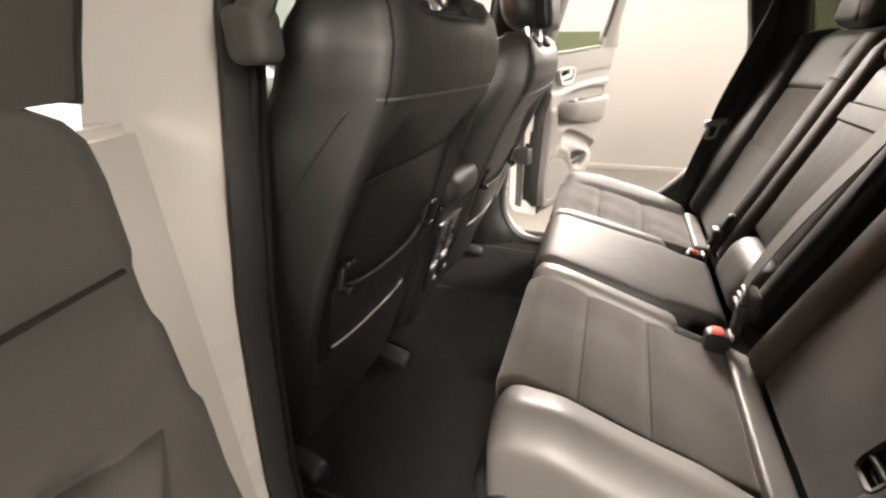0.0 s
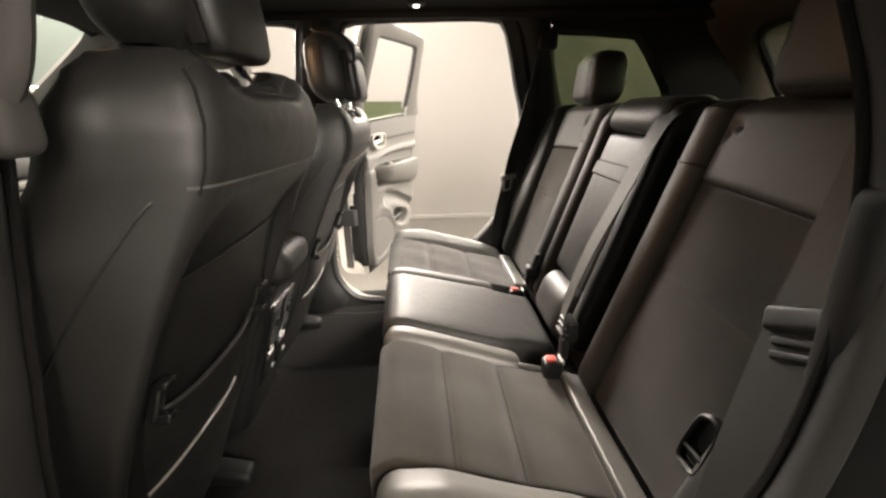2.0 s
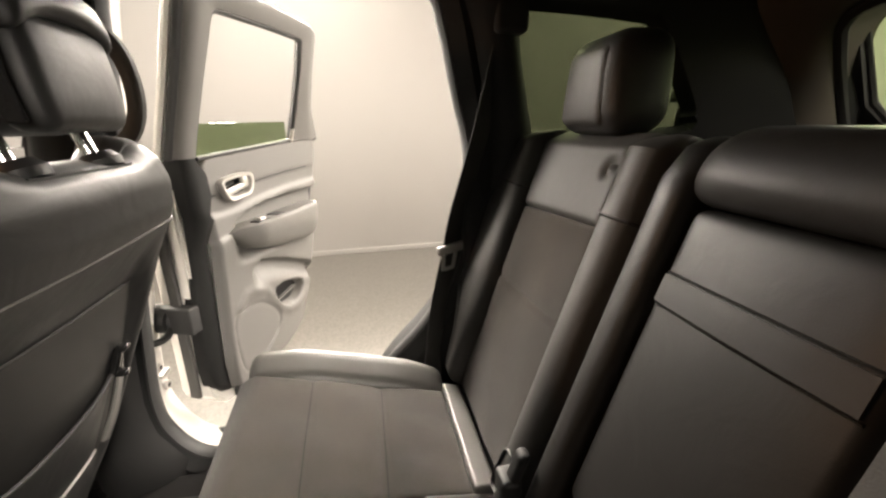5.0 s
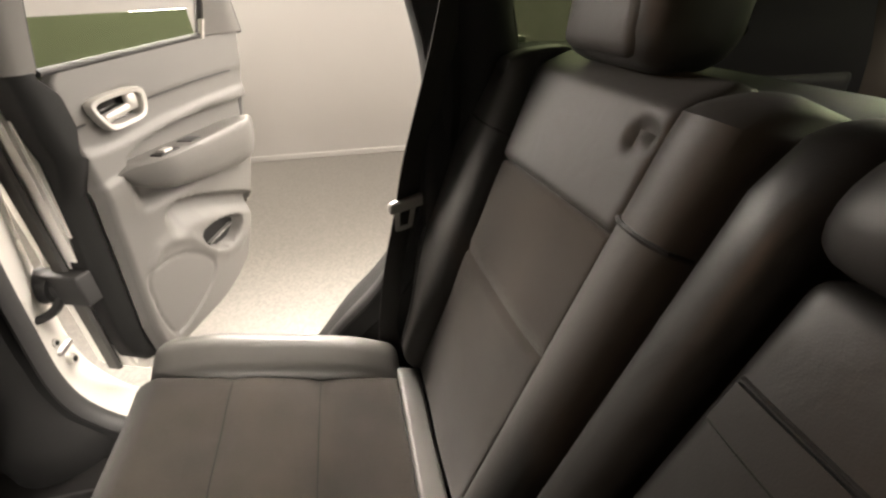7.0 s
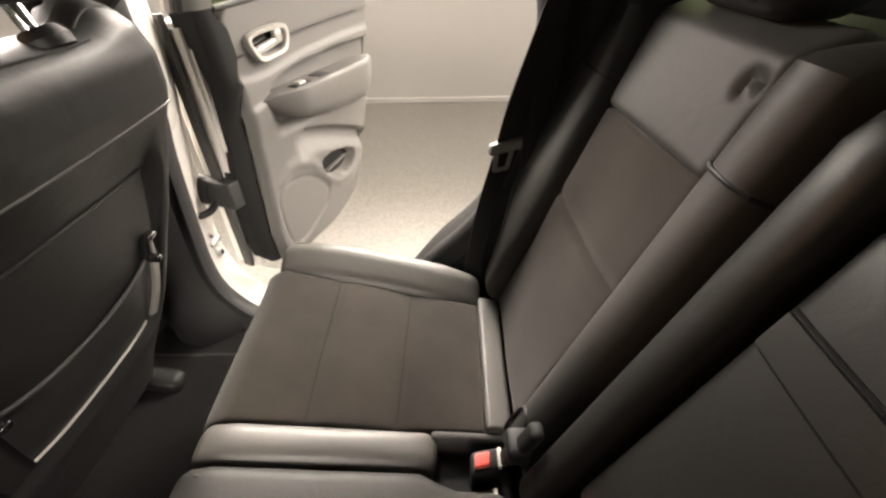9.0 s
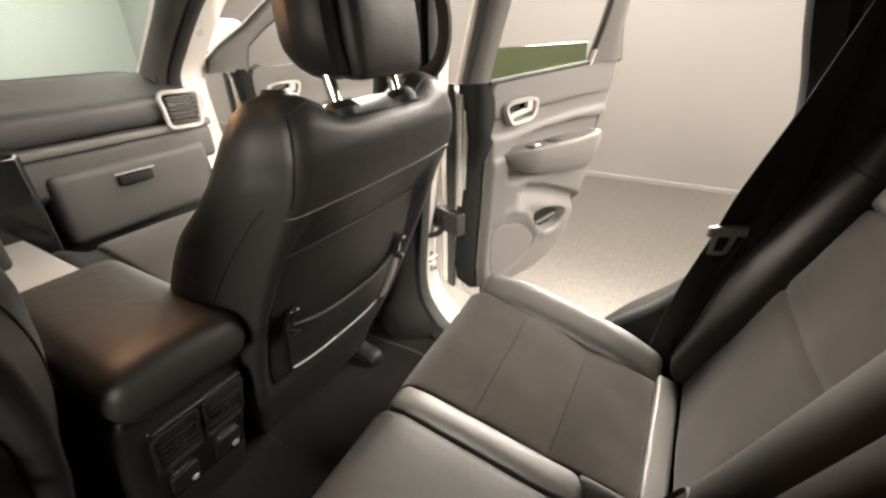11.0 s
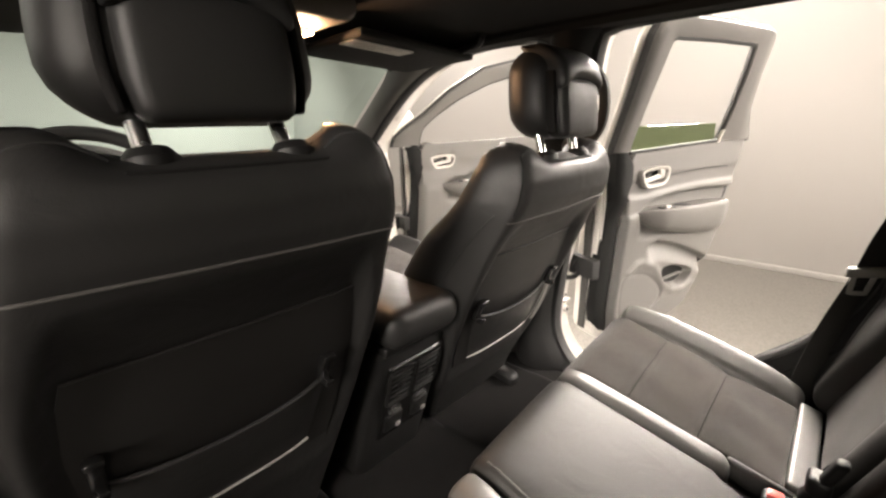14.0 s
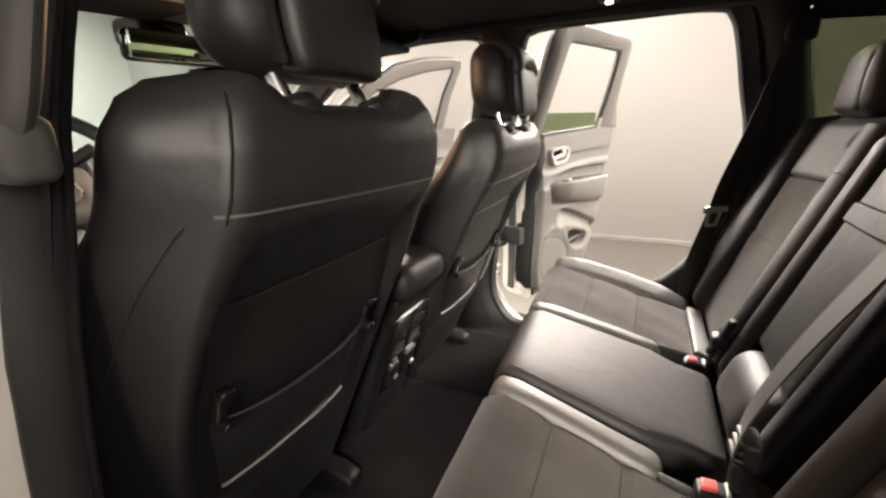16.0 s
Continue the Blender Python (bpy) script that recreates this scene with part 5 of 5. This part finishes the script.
    # half lowered pane
    b0, b1 = fi[0][0], fi[-1][0]
    zb0, zb1 = fi[0][1], fi[-1][1]
    if glass_top:
        pts = [(b0 - 0.01, zb0 - 0.03), (b1 + 0.0, zb1 - 0.03), (b1 - 0.045, glass_top + 0.004), (b0 - 0.01, glass_top)]
        bm = bmesh.new()
        bm.faces.new([bm.verts.new(P(s, z, dd(z) - 0.012)) for s, z in pts])
        g = part("pane", thick(bm, 0.004), "side", t, "green tinted pane wound most of the way down")
        g.visible_shadow = False
        part("run_end", rbox((b1 - 0.012, zb1 - 0.01, -0.004), (b1 - 0.002, zb1 + 0.035, 0.008), 0.002, lambda p: P(p.x, p.y, dd(p.y) + p.z)), "paper", t)
    part("waist_seal", sweep([P(b0 + (b1 - b0) * q / 8, zb0 + (zb1 - zb0) * q / 8, dd(zb0) + 0.004) for q in range(9)], flat(0.012, 0.014, 0.004), up=N), "rubber", t)
    # inside handle
    hc = Vector((0.176, 1.199))

    def ring_at(f, g, d):
        return [P(hc.x + (s - hc.x) * f, hc.y + (z - hc.y) * g, d) for s, z in hpoly]
    lp = [ring_at(1.0, 1.0, 0.090), ring_at(1.0, 1.0, 0.104), ring_at(0.97, 0.95, 0.108), ring_at(0.84, 0.72, 0.107), ring_at(0.81, 0.68, 0.103), ring_at(0.79, 0.64, 0.078)]
    bz = part("handle_bezel", loft(lp, True, False), "satin", t, "satin silver handle surround", smooth=50)
    bm = bmesh.new()
    bm.faces.new([bm.verts.new(p) for p in ring_at(0.80, 0.66, 0.083)])
    part("handle_cup", thick(bm, 0.002), "gloss", bz)

    def lever(p):
        return P(p.x + grip, p.y + 0.16 * (p.x - 0.18), p.z)
    bm = rbox((0.130, 1.186, 0.088), (0.222, 1.203, 0.103), 0.006, lever, 0.02)
    rbox((0.194, 1.190, 0.090), (0.222, 1.220, 0.104), 0.007, lever, 0.02, bm=bm)
    part("handle_lever", bm, "satin", t, "satin silver pull lever")
    # armrest with a crisp shelf
    lp = []
    for i in range(33):
        s = 0.108 + 0.530 * (i / 32) ** 1.25
        zt = lerp_table([(0.108, 1.083), (0.135, 1.092), (0.20, 1.094), (0.50, 1.093), (0.58, 1.090), (0.62, 1.082), (0.64, 1.065)], s)
        zb = lerp_table([(0.108, 1.078), (0.125, 1.062), (0.15, 1.040), (0.207, 1.012), (0.341, 0.985), (0.48, 0.970), (0.58, 0.972), (0.62, 0.990), (0.64, 1.02)], s)
        pr = 0.060 * sstep(0.09, 0.22, s) ** 0.6 * (1 - sstep(0.50, 0.655, s)) + 0.008
        h = zt - zb
        sec = ((0.0, -0.2), (0.0, 0.15), (0.03, 0.48), (0.12, 0.74), (0.33, 0.91), (0.65, 0.99), (0.88, 1.0), (0.96, 0.985), (1.0, 0.92), (1.0, 0.5), (0.985, 0.1), (0.985, -0.6))
        lp.append([P(s * k, zb + h * a, 0.082 + pr * b2) for a, b2 in sec])
    part("armrest", loft(lp, True, True), "trim", t, smooth=40)
    sw = part("switch_plate", rbox((0.205 * k - 0.012, 1.090, 0.106), (0.245 * k + 0.012, 1.0965, 0.136), 0.003, lambda p: P(p.x, p.y, p.z)), "plastic", t)
    part("window_switch", rbox((0.225 * k - 0.014, 1.092, 0.112), (0.225 * k + 0.014, 1.102, 0.130), 0.003, lambda p: P(p.x, p.y, p.z)), "satin", sw, "small silver window switch")
    part("grip_slot", rbox((0.322 * k - 0.022, 1.085, 0.090), (0.322 * k + 0.022, 1.0955, 0.132), 0.004, lambda p: P(p.x, p.y, p.z)), "rubber", t)
    # pocket dividers in the bottle holder
    part("pocket_tab", rbox((0.31, 0.806, 0.066), (0.42, 0.812, 0.084), 0.002, lambda p: P(p.x * k, p.y + 0.1 * (p.x - 0.36), p.z)), "trim", t)
    bm = bmesh.new()
    bm.faces.new([bm.verts.new(P(s, z, 0.0705)) for s, z in bt])
    part("bottle_well", thick(bm, 0.002), "plastic", t)
    # check strap and hinges
    if not boot:
        return t
    ck = part("check_strap", tube(P(-0.022, 0.893, -0.045), P(-0.022, 0.893, 0.000), 0.037, 20, 0.033), "rubber", t, "round black rubber boot of the door cable")
    part("boot_rib", tube(P(-0.022, 0.893, -0.004), P(-0.022, 0.893, 0.008), 0.024, 18, 0.016), "rubber", ck)
    pts = smooth_path([P(-0.030, 0.880, -0.004), P(-0.052, 0.862, 0.004), P(-0.085, 0.858, -0.004), P(-0.112, 0.872, -0.030)], 6)
    part("cable", sweep(pts, ring(0.009, 8)), "rubber", ck)
    part("strap_cover", rbox((-0.040, 0.858, -0.020), (-0.004, 0.928, 0.066), 0.006, lambda p: P(p.x, p.y, p.z), 0.03), "rubber", t)
    return t


def corners(pts, n):
    """Even points on every stretch, so that two outlines keep their corners together."""
    out = []
    for a, b in zip(pts, pts[1:]):
        out += [(a[0] + (b[0] - a[0]) * i / n, a[1] + (b[1] - a[1]) * i / n) for i in range(n)]
    return out + [pts[-1]]


R_OUT = [(-0.012, 1.285), (-0.010, 1.45), (-0.014, 1.60), (0.0, 1.646), (0.035, 1.657), (0.27, 1.655), (0.50, 1.650), (0.540, 1.638), (0.552, 1.615), (0.574, 1.52), (0.615, 1.41), (0.70, 1.305)]
R_IN = [(0.052, 1.282), (0.056, 1.45), (0.062, 1.580), (0.066, 1.594), (0.080, 1.602), (0.27, 1.606), (0.44, 1.606), (0.458, 1.604), (0.466, 1.595), (0.485, 1.52), (0.502, 1.41), (0.508, 1.308)]
F_OUT = [(-0.085, 1.275), (-0.075, 1.32), (-0.031, 1.357), (0.064, 1.422), (0.125, 1.475), (0.192, 1.529), (0.355, 1.627), (0.531, 1.667), (0.72, 1.685), (0.815, 1.682), (0.828, 1.65), (0.79, 1.50), (0.78, 1.305)]
F_IN = [(0.052, 1.275), (0.052, 1.314), (0.062, 1.363), (0.126, 1.421), (0.19, 1.464), (0.257, 1.504), (0.392, 1.566), (0.56, 1.612), (0.70, 1.635), (0.765, 1.642), (0.776, 1.63), (0.735, 1.50), (0.715, 1.302)]
car_door((0.86, 0.66), 20.0, 1, 0.66, corners(R_OUT, 3), corners(R_IN, 3), "open rear car door with grey lining and white shell")
L_OUT = [(0.052, 1.285), (0.044, 1.36), (0.036, 1.60), (0.05, 1.646)] + R_OUT[4:]
L_IN = [(0.215, 1.286), (0.210, 1.45), (0.205, 1.580), (0.209, 1.594), (0.223, 1.602)] + R_IN[5:]
car_door((-0.79, 0.65), 24.0, -1, 0.66, corners(L_OUT, 3), corners(L_IN, 3), "open rear car door with grey lining and white shell", boot=False, glass_top=0, fine=0.012, grip=0.12)
car_door((0.93, 1.69), 20.0, 1, 0.86, corners(F_OUT, 3), corners(F_IN, 3), "open front car door with grey lining and wide window frame", glass_top=0, name="front_door", fine=0.016)

# door mirror housing beyond the front door
t = thing("door_mirror", (1.02, 1.80, 1.33), "white painted door mirror housing on the front door", "door mirror")
part("housing", rbox((0.92, 1.86, 1.30), (1.20, 2.0, 1.46), 0.05), "paint", t)
part("arm", rbox((0.86, 1.76, 1.27), (1.02, 1.90, 1.34), 0.03), "trim_black", t)

# closed driver door
t = thing("front_door", (2 * XC - 0.78, 1.2, 0.6), "closed front car door with dark lining", "car door")
def sx(z, off):
    return side_x(-1, z, off)
rows = [[Vector((sx(z, 0.02), y, z)) for y in [0.72 + 0.94 * i / 20 for i in range(21)]] for z in [0.53 + 0.74 * j / 12 for j in range(13)]]
part("trim_panel", thick(loft(rows, False, False), 0.03), "trim_dark", t)
part("armrest", rbox((sx(1.0, 0.02), 0.95, 0.92), (sx(1.0, -0.07), 1.5, 1.0), 0.03), "trim_black", t)
bm = bmesh.new()
bm.faces.new([bm.verts.new((sx(z, 0.03), y, z)) for y, z in grow(dense(FRONT_OPEN), 0.01) if z > 1.2])
g = part("pane", thick(bm, 0.004), "shield", t, "pale green tinted pane")
g.visible_shadow = False

# ---- pillar grips ----
for s in (1,):
    t = thing("grab_handle", (side_x(s, 1.42, -0.05), 0.60, 1.42), "dark curved grab handle on the centre pillar", "grab handle", "pillar grips")
    pts = smooth_path([(side_x(s, 1.53, -0.03), 0.625, 1.53), (side_x(s, 1.51, -0.028), 0.575, 1.512), (side_x(s, 1.46, -0.022), 0.548, 1.465), (side_x(s, 1.39, -0.022), 0.550, 1.39),
                       (side_x(s, 1.33, -0.028), 0.580, 1.335), (side_x(s, 1.315, -0.03), 0.64, 1.312)], 6)
    part("grip", sweep(pts, ring(0.013, 10, 1.2, 0.9), up=(1, 0, 0)), "trim_dark", t)
    for z in (1.53, 1.312):
        part("mount", rbox((side_x(s, z, -0.055), 0.61, z - 0.022), (side_x(s, z, -0.005), 0.66, z + 0.022), 0.012) if s > 0 else
             rbox((side_x(s, z, -0.005), 0.61, z - 0.022), (side_x(s, z, -0.055), 0.66, z + 0.022), 0.012), "trim_dark", t)

t = thing("grab_handle", (-0.652, 0.56, 1.42), "dark curved grab handle on the centre pillar", "grab handle", "pillar grips")
pts = smooth_path([(-0.645 + 0.25 * (z - 1.35), y, z) for y, z in ((0.580, 1.53), (0.556, 1.515), (0.545, 1.465), (0.545, 1.40), (0.552, 1.352), (0.575, 1.322))], 6)
part("grip", sweep(pts, ring(0.013, 12, 1.2, 0.9), up=(1, 0, 0)), "trim_dark", t)
for y, z in ((0.564, 1.53), (0.560, 1.322)):
    mx = -0.645 + 0.25 * (z - 1.35)
    part("mount", rbox((mx - 0.010, y - 0.014, z - 0.024), (mx + 0.026, y + 0.030, z + 0.024), 0.012), "trim_dark", t)
part("mount_cap", rbox((-0.660, 0.554, 1.30), (-0.634, 0.580, 1.342), 0.008), "plastic", t)

# ---- centre console ----
CX = 0.022
t = thing("centre_console", (CX, 0.9, 0.55), "dark centre console with padded armrest and rear air vents", "console")


def face(p):
    """Console body: rear face leans forward towards the floor."""
    return Vector((p.x, p.y + 0.30 * max(0, 0.95 - p.z) * sstep(1.2, 0.6, p.y), p.z))


part("body", rbox((CX - 0.108, 0.648, 0.56), (CX + 0.098, 1.62, 0.955), 0.028, face, 0.05), "trim_black", t)
part("armrest_pad", rbox((CX - 0.105, 0.600, 0.962), (CX + 0.092, 0.985, 1.045), 0.036, lambda p: p + Vector((0, 0, 0.0)), 0.03, 0.006), "leather", t, "padded black leather armrest lid")
part("lid_gap", rbox((CX - 0.098, 0.635, 0.945), (CX + 0.088, 0.98, 0.966), 0.006), "plastic", t)


def rear(p):
    """(x, down the rear face from its top, out of it)"""
    return Vector((p.x, 0.648 + 0.30 * (p.y + 0.01) - p.z, 0.94 - p.y))


panel = part("rear_panel", rbox((CX - 0.072, 0.035, -0.02), (CX + 0.085, 0.255, 0.006), 0.008, rear, 0.04), "gloss", t, "glossy black panel with vents and sockets")
part("panel_trim", sweep([rear(Vector((CX - 0.066 + 0.145 * i / 6, 0.040, 0.008))) for i in range(7)], ring(0.003, 6), up=(0, 1, 0)), "chrome", panel)
for c in (-0.033, 0.046):
    vent = part("vent_frame", sweep(smooth_path([rear(Vector((CX + c + a, b, 0.008))) for a, b in ((-0.033, 0.056), (0.0, 0.054), (0.033, 0.056), (0.033, 0.10), (0.033, 0.142), (0.0, 0.144), (-0.033, 0.142), (-0.033, 0.10))], 3, True),
                                    ring(0.0035, 6), up=(0, 1, 0), closed=True), "plastic", t)
    for q in range(6):
        part("slat", rbox((CX + c - 0.030, 0.062 + 0.0145 * q, 0.002), (CX + c + 0.030, 0.066 + 0.0145 * q, 0.011), 0.0015, rear, 0.1), "plastic", vent)
    part("vent_tab", rbox((CX + c - 0.006, 0.086, 0.008), (CX + c + 0.006, 0.106, 0.016), 0.003, rear, 0.1), "plastic", vent)
for c in (-0.035, 0.045):
    part("socket_cap", rbox((CX + c - 0.024, 0.180, 0.0), (CX + c + 0.024, 0.232, 0.013), 0.008, rear, 0.03), "plastic", t)
    part("cap_line", sweep([rear(Vector((CX + c - 0.018 + 0.036 * i / 4, 0.172, 0.009))) for i in range(5)], ring(0.002, 6), up=(0, 1, 0)), "chrome", t)
    part("cap_tab", rbox((CX + c + 0.006, 0.214, 0.010), (CX + c + 0.018, 0.226, 0.018), 0.003, rear, 0.03), "satin", t)
part("selector_bezel", rbox((CX - 0.09, 1.03, 0.945), (CX + 0.08, 1.50, 0.965), 0.008), "satin", t)
part("selector", rbox((CX - 0.03, 1.28, 0.96), (CX + 0.015, 1.34, 1.06), 0.018), "leather", t)

# ---- dashboard ----
t = thing("dashboard", (XC, 1.7, 0.9), "soft dark grey dashboard with silver trimmed vents", "dashboard")


def dsh(p):
    return p + Vector((0, -0.05 * math.cos((p.x - XC) * 1.9), 0))


part("upper_pad", rbox((-0.66, 1.55, 1.155), (0.72, 2.08, 1.245), 0.035, lambda p: dsh(p) + Vector((0, 0, 0.04 * sstep(1.6, 1.85, p.y))), 0.06), "dash", t, "soft grained upper dashboard")
part("trim_strip", rbox((-0.65, 1.538, 1.128), (0.71, 1.62, 1.152), 0.008, dsh, 0.06), "trim", t, "thin grey trim strip")
part("middle_band", rbox((-0.65, 1.545, 1.02), (0.71, 1.9, 1.13), 0.02, dsh, 0.06), "trim_dark", t)
glove = part("glove_box_lid", rbox((0.20, 1.530, 0.885), (0.66, 1.60, 1.085), 0.025, dsh, 0.05), "trim_dark", t, "dark grey glove box lid")
part("latch", rbox((0.36, 1.478, 1.015), (0.455, 1.50, 1.045), 0.006), "plastic", glove)
part("latch_rim", sweep([Vector((0.352 + 0.11 * i / 5, 1.478, 1.052)) for i in range(6)], ring(0.003, 6), up=(0, 1, 0)), "satin", glove)
part("knee_panel", rbox((-0.65, 1.56, 0.60), (0.70, 1.95, 0.90), 0.03), "plastic", t)
part("centre_panel", rbox((-0.12, 1.44, 0.80), (0.17, 1.65, 1.17), 0.02), "gloss", t, "glossy black centre stack")
for vx in (0.612, -0.55):
    def vv(p):
        return Vector((vx + p.x, 1.535 + p.y - 0.06 * (p.x + 0.05), 1.195 + p.z))
    vent = part("vent_bezel", sweep(smooth_path([vv(Vector(q)) for q in ((-0.058, -0.03, 0.048), (0, -0.034, 0.052), (0.052, -0.03, 0.046), (0.056, -0.03, 0.0), (0.046, -0.03, -0.05), (0.0, -0.034, -0.054), (-0.048, -0.03, -0.05), (-0.056, -0.03, 0.0))], 4, True),
                                    flat(0.014, 0.012, 0.004), up=(0, 1, 0), closed=True), "satin", t, "satin silver vent ring")
    part("vent_hole", rbox((-0.05, -0.022, -0.046), (0.048, 0.02, 0.044), 0.01, vv), "gloss", vent)
    for q in range(6):
        part("slat", rbox((-0.046, -0.036, -0.040 + 0.0145 * q), (0.044, -0.018, -0.036 + 0.0145 * q), 0.0015, vv, 0.1), "trim_dark", vent)
part("instrument_hood", sweep(smooth_path([(-0.52, 1.55, 1.20), (-0.50, 1.53, 1.275), (-0.42, 1.52, 1.325), (-0.32, 1.52, 1.33), (-0.22, 1.53, 1.28), (-0.19, 1.55, 1.20)], 5), flat(0.03, 0.16, 0.012), up=(0, 1, 0)), "dash", t)
part("instrument_face", rbox((-0.50, 1.58, 1.19), (-0.20, 1.62, 1.31), 0.02), "gloss", t)

# ---- steering wheel ----
WC = Vector((-0.375, 1.235, 1.205))
WA, WB = Vector((1, 0, 0)), Vector((0, 0.40, 0.917))
t = thing("steering_wheel", WC, "black leather steering wheel with a tan lit hub", "steering wheel")
rim = [WC + WA * (0.188 * math.cos(2 * math.pi * i / 48)) + WB * (0.188 * math.sin(2 * math.pi * i / 48)) for i in range(48)]
part("rim", sweep(rim, ring(0.016, 12), up=WA.cross(WB), closed=True), "leather", t)
WN = WB.cross(WA)


def hub(p):
    return WC + WA * p.x + WB * p.y - WN * p.z * -1


part("hub", rbox((-0.075, -0.07, -0.03), (0.075, 0.062, 0.035), 0.03, lambda p: WC + WA * p.x + WB * p.y + Vector((0, -0.917, 0.40)) * p.z, 0.03, 0.008), "trim", t, "grey airbag hub")
em = [WC + WA * (0.034 * math.cos(k * math.pi / 12)) + WB * (0.028 * math.sin(k * math.pi / 12)) + Vector((0, -0.917, 0.40)) * 0.045 for k in range(24)]
part("emblem_ring", sweep(em, ring(0.003, 6), up=(0, -1, 0.4), closed=True), "chrome", t)
part("emblem_bar", rbox((-0.022, -0.004, 0.042), (0.022, 0.004, 0.047), 0.002, lambda p: WC + WA * p.x + WB * p.y + Vector((0, -0.917, 0.40)) * p.z), "satin", t)
for sp in ((1, 0.0), (-1, 0.0), (0, -1)):
    a = WC + WA * sp[0] * 0.06 + WB * sp[1] * 0.05
    b = WC + WA * sp[0] * 0.185 + WB * sp[1] * 0.185
    part("spoke", sweep([a, a.lerp(b, 0.5), b], flat(0.045, 0.02, 0.006), up=(0, 1, 0)), "satin" if sp[1] else "plastic", t)
part("stalk", sweep([WC + Vector((0.06, 0.06, 0.06)), WC + Vector((0.115, 0.05, 0.095))], ring(0.014, 8), up=(0, 1, 0)), "plastic", t)
part("column", tube(WC + Vector((0, 0.03, 0)), WC + Vector((0, 0.36, -0.16)), 0.055, 16), "plastic", t)

# ---- roof fittings ----
t = thing("rear_view_mirror", (-0.06, 1.22, 1.515), "black framed rear-view mirror behind the windscreen", "mirror")
def rv(p):
    return Vector((-0.088 + p.x, 1.14 + p.y - 0.17 * p.x - 0.08 * p.z, 1.508 + p.z))
part("housing", rbox((-0.128, 0.0, -0.032), (0.126, 0.035, 0.032), 0.016, rv, 0.03), "gloss", t)
part("mirror_face", rbox((-0.122, -0.003, -0.027), (0.120, 0.004, 0.027), 0.0015, rv, 0.1), "mirror", t, "greenish mirror glass")
part("stem", tube((-0.07, 1.17, 1.52), (-0.05, 1.36, 1.60), 0.016, 12), "plastic", t)
part("sensor_cover", rbox((-0.11, 1.27, 1.535), (0.01, 1.40, 1.60), 0.02), "plastic", t)

t = thing("overhead_console", (-0.01, 1.1, 1.6), "taupe overhead console with a lit warm map lamp", "overhead console")
part("housing", rbox((-0.135, 0.90, 1.604), (0.125, 1.27, 1.67), 0.03, lambda p: p + Vector((0, 0, -0.02 * sstep(1.0, 1.25, p.y))), 0.04), "trim_brown", t)
part("lamp_lens", rbox((0.040, 1.04, 1.590), (0.088, 1.12, 1.608), 0.008), "lamp", t, "glowing warm lamp lens")
part("lamp_lens", rbox((-0.115, 1.04, 1.590), (-0.065, 1.12, 1.608), 0.008), "paper", t)
part("button_panel", rbox((-0.045, 1.02, 1.590), (0.03, 1.09, 1.606), 0.006), "plastic", t)

for s in (1, -1):
    t = thing("sun_visor", (XC + s * 0.36, 1.15, 1.60), "folded dark sun visor against the headliner", "sun visor", "sun visors")
    lo, hi = sorted((XC + s * 0.12, XC + s * 0.54))
    part("board", rbox((lo, 0.94, 1.592), (hi, 1.25, 1.612), 0.009, lambda p: p + Vector((0, 0, -0.03 * max(0, p.y - 0.94) - 0.05 * abs(p.x - XC))), 0.05), "headliner", t)
    lo, hi = sorted((XC + s * 0.13, XC + s * 0.33))
    lab = part("label", rbox((lo, 0.985, 1.5895), (hi, 1.050, 1.593), 0.001, lambda p: p + Vector((0, 0, -0.03 * max(0, p.y - 0.94) - 0.05 * abs(p.x - XC))), 0.05), "paper", t, "pale printed warning label")
    for q in range(3):
        part("print_line", rbox((lo + 0.02, 0.998 + 0.016 * q, 1.5888), (hi - 0.03 - 0.03 * q, 1.001 + 0.016 * q, 1.5896), 0.0003, lambda p: p + Vector((0, 0, -0.03 * max(0, p.y - 0.94) - 0.05 * abs(p.x - XC))), 0.1), "ink", lab)
    t = thing("roof_handle", (XC + s * 0.51, 0.98, 1.60), "black folding roof handle above the door", "grab handle", "roof handles")
    x = XC + s * 0.49
    pts = smooth_path([(x, 0.87, 1.622), (x, 0.89, 1.596), (x, 0.97, 1.586), (x, 1.05, 1.588), (x, 1.07, 1.61)], 5)
    part("grip", sweep(pts, ring(0.010, 8), up=(1, 0, 0)), "plastic", t)
t = thing("reading_lamp", (0.47, 0.31, 1.63), "small lit reading lamp in the headliner edge", "lamp")
part("lens", rbox((0.462, 0.298, 1.612), (0.480, 0.316, 1.624), 0.004), "lamp2", t)
part("surround", rbox((0.445, 0.28, 1.617), (0.497, 0.334, 1.640), 0.010), "plastic", t)

# ---- wheels ----
for x in (-0.78, 0.84):
    for y in (-0.82, 2.1):
        t = thing("wheel", (x, y, 0.0), "black tyre on a silver rim under the car", "wheel", "car wheels")
        sg = 1 if x > 0 else -1
        prof = [(0.24, -0.11), (0.345, -0.115), (0.368, -0.09), (0.37, 0.09), (0.345, 0.115), (0.24, 0.11)]
        loops = [[Vector((x - sg * 0.02 + w, y + r * math.cos(a), 0.37 + r * math.sin(a))) for r, w in prof] for a in [2 * math.pi * i / 32 for i in range(32)]]
        part("tyre", loft(loops + [loops[0]], True, False), "tyre", t)
        part("rim", tube((x - 0.08, y, 0.37), (x + 0.08, y, 0.37), 0.245, 28), "satin", t)
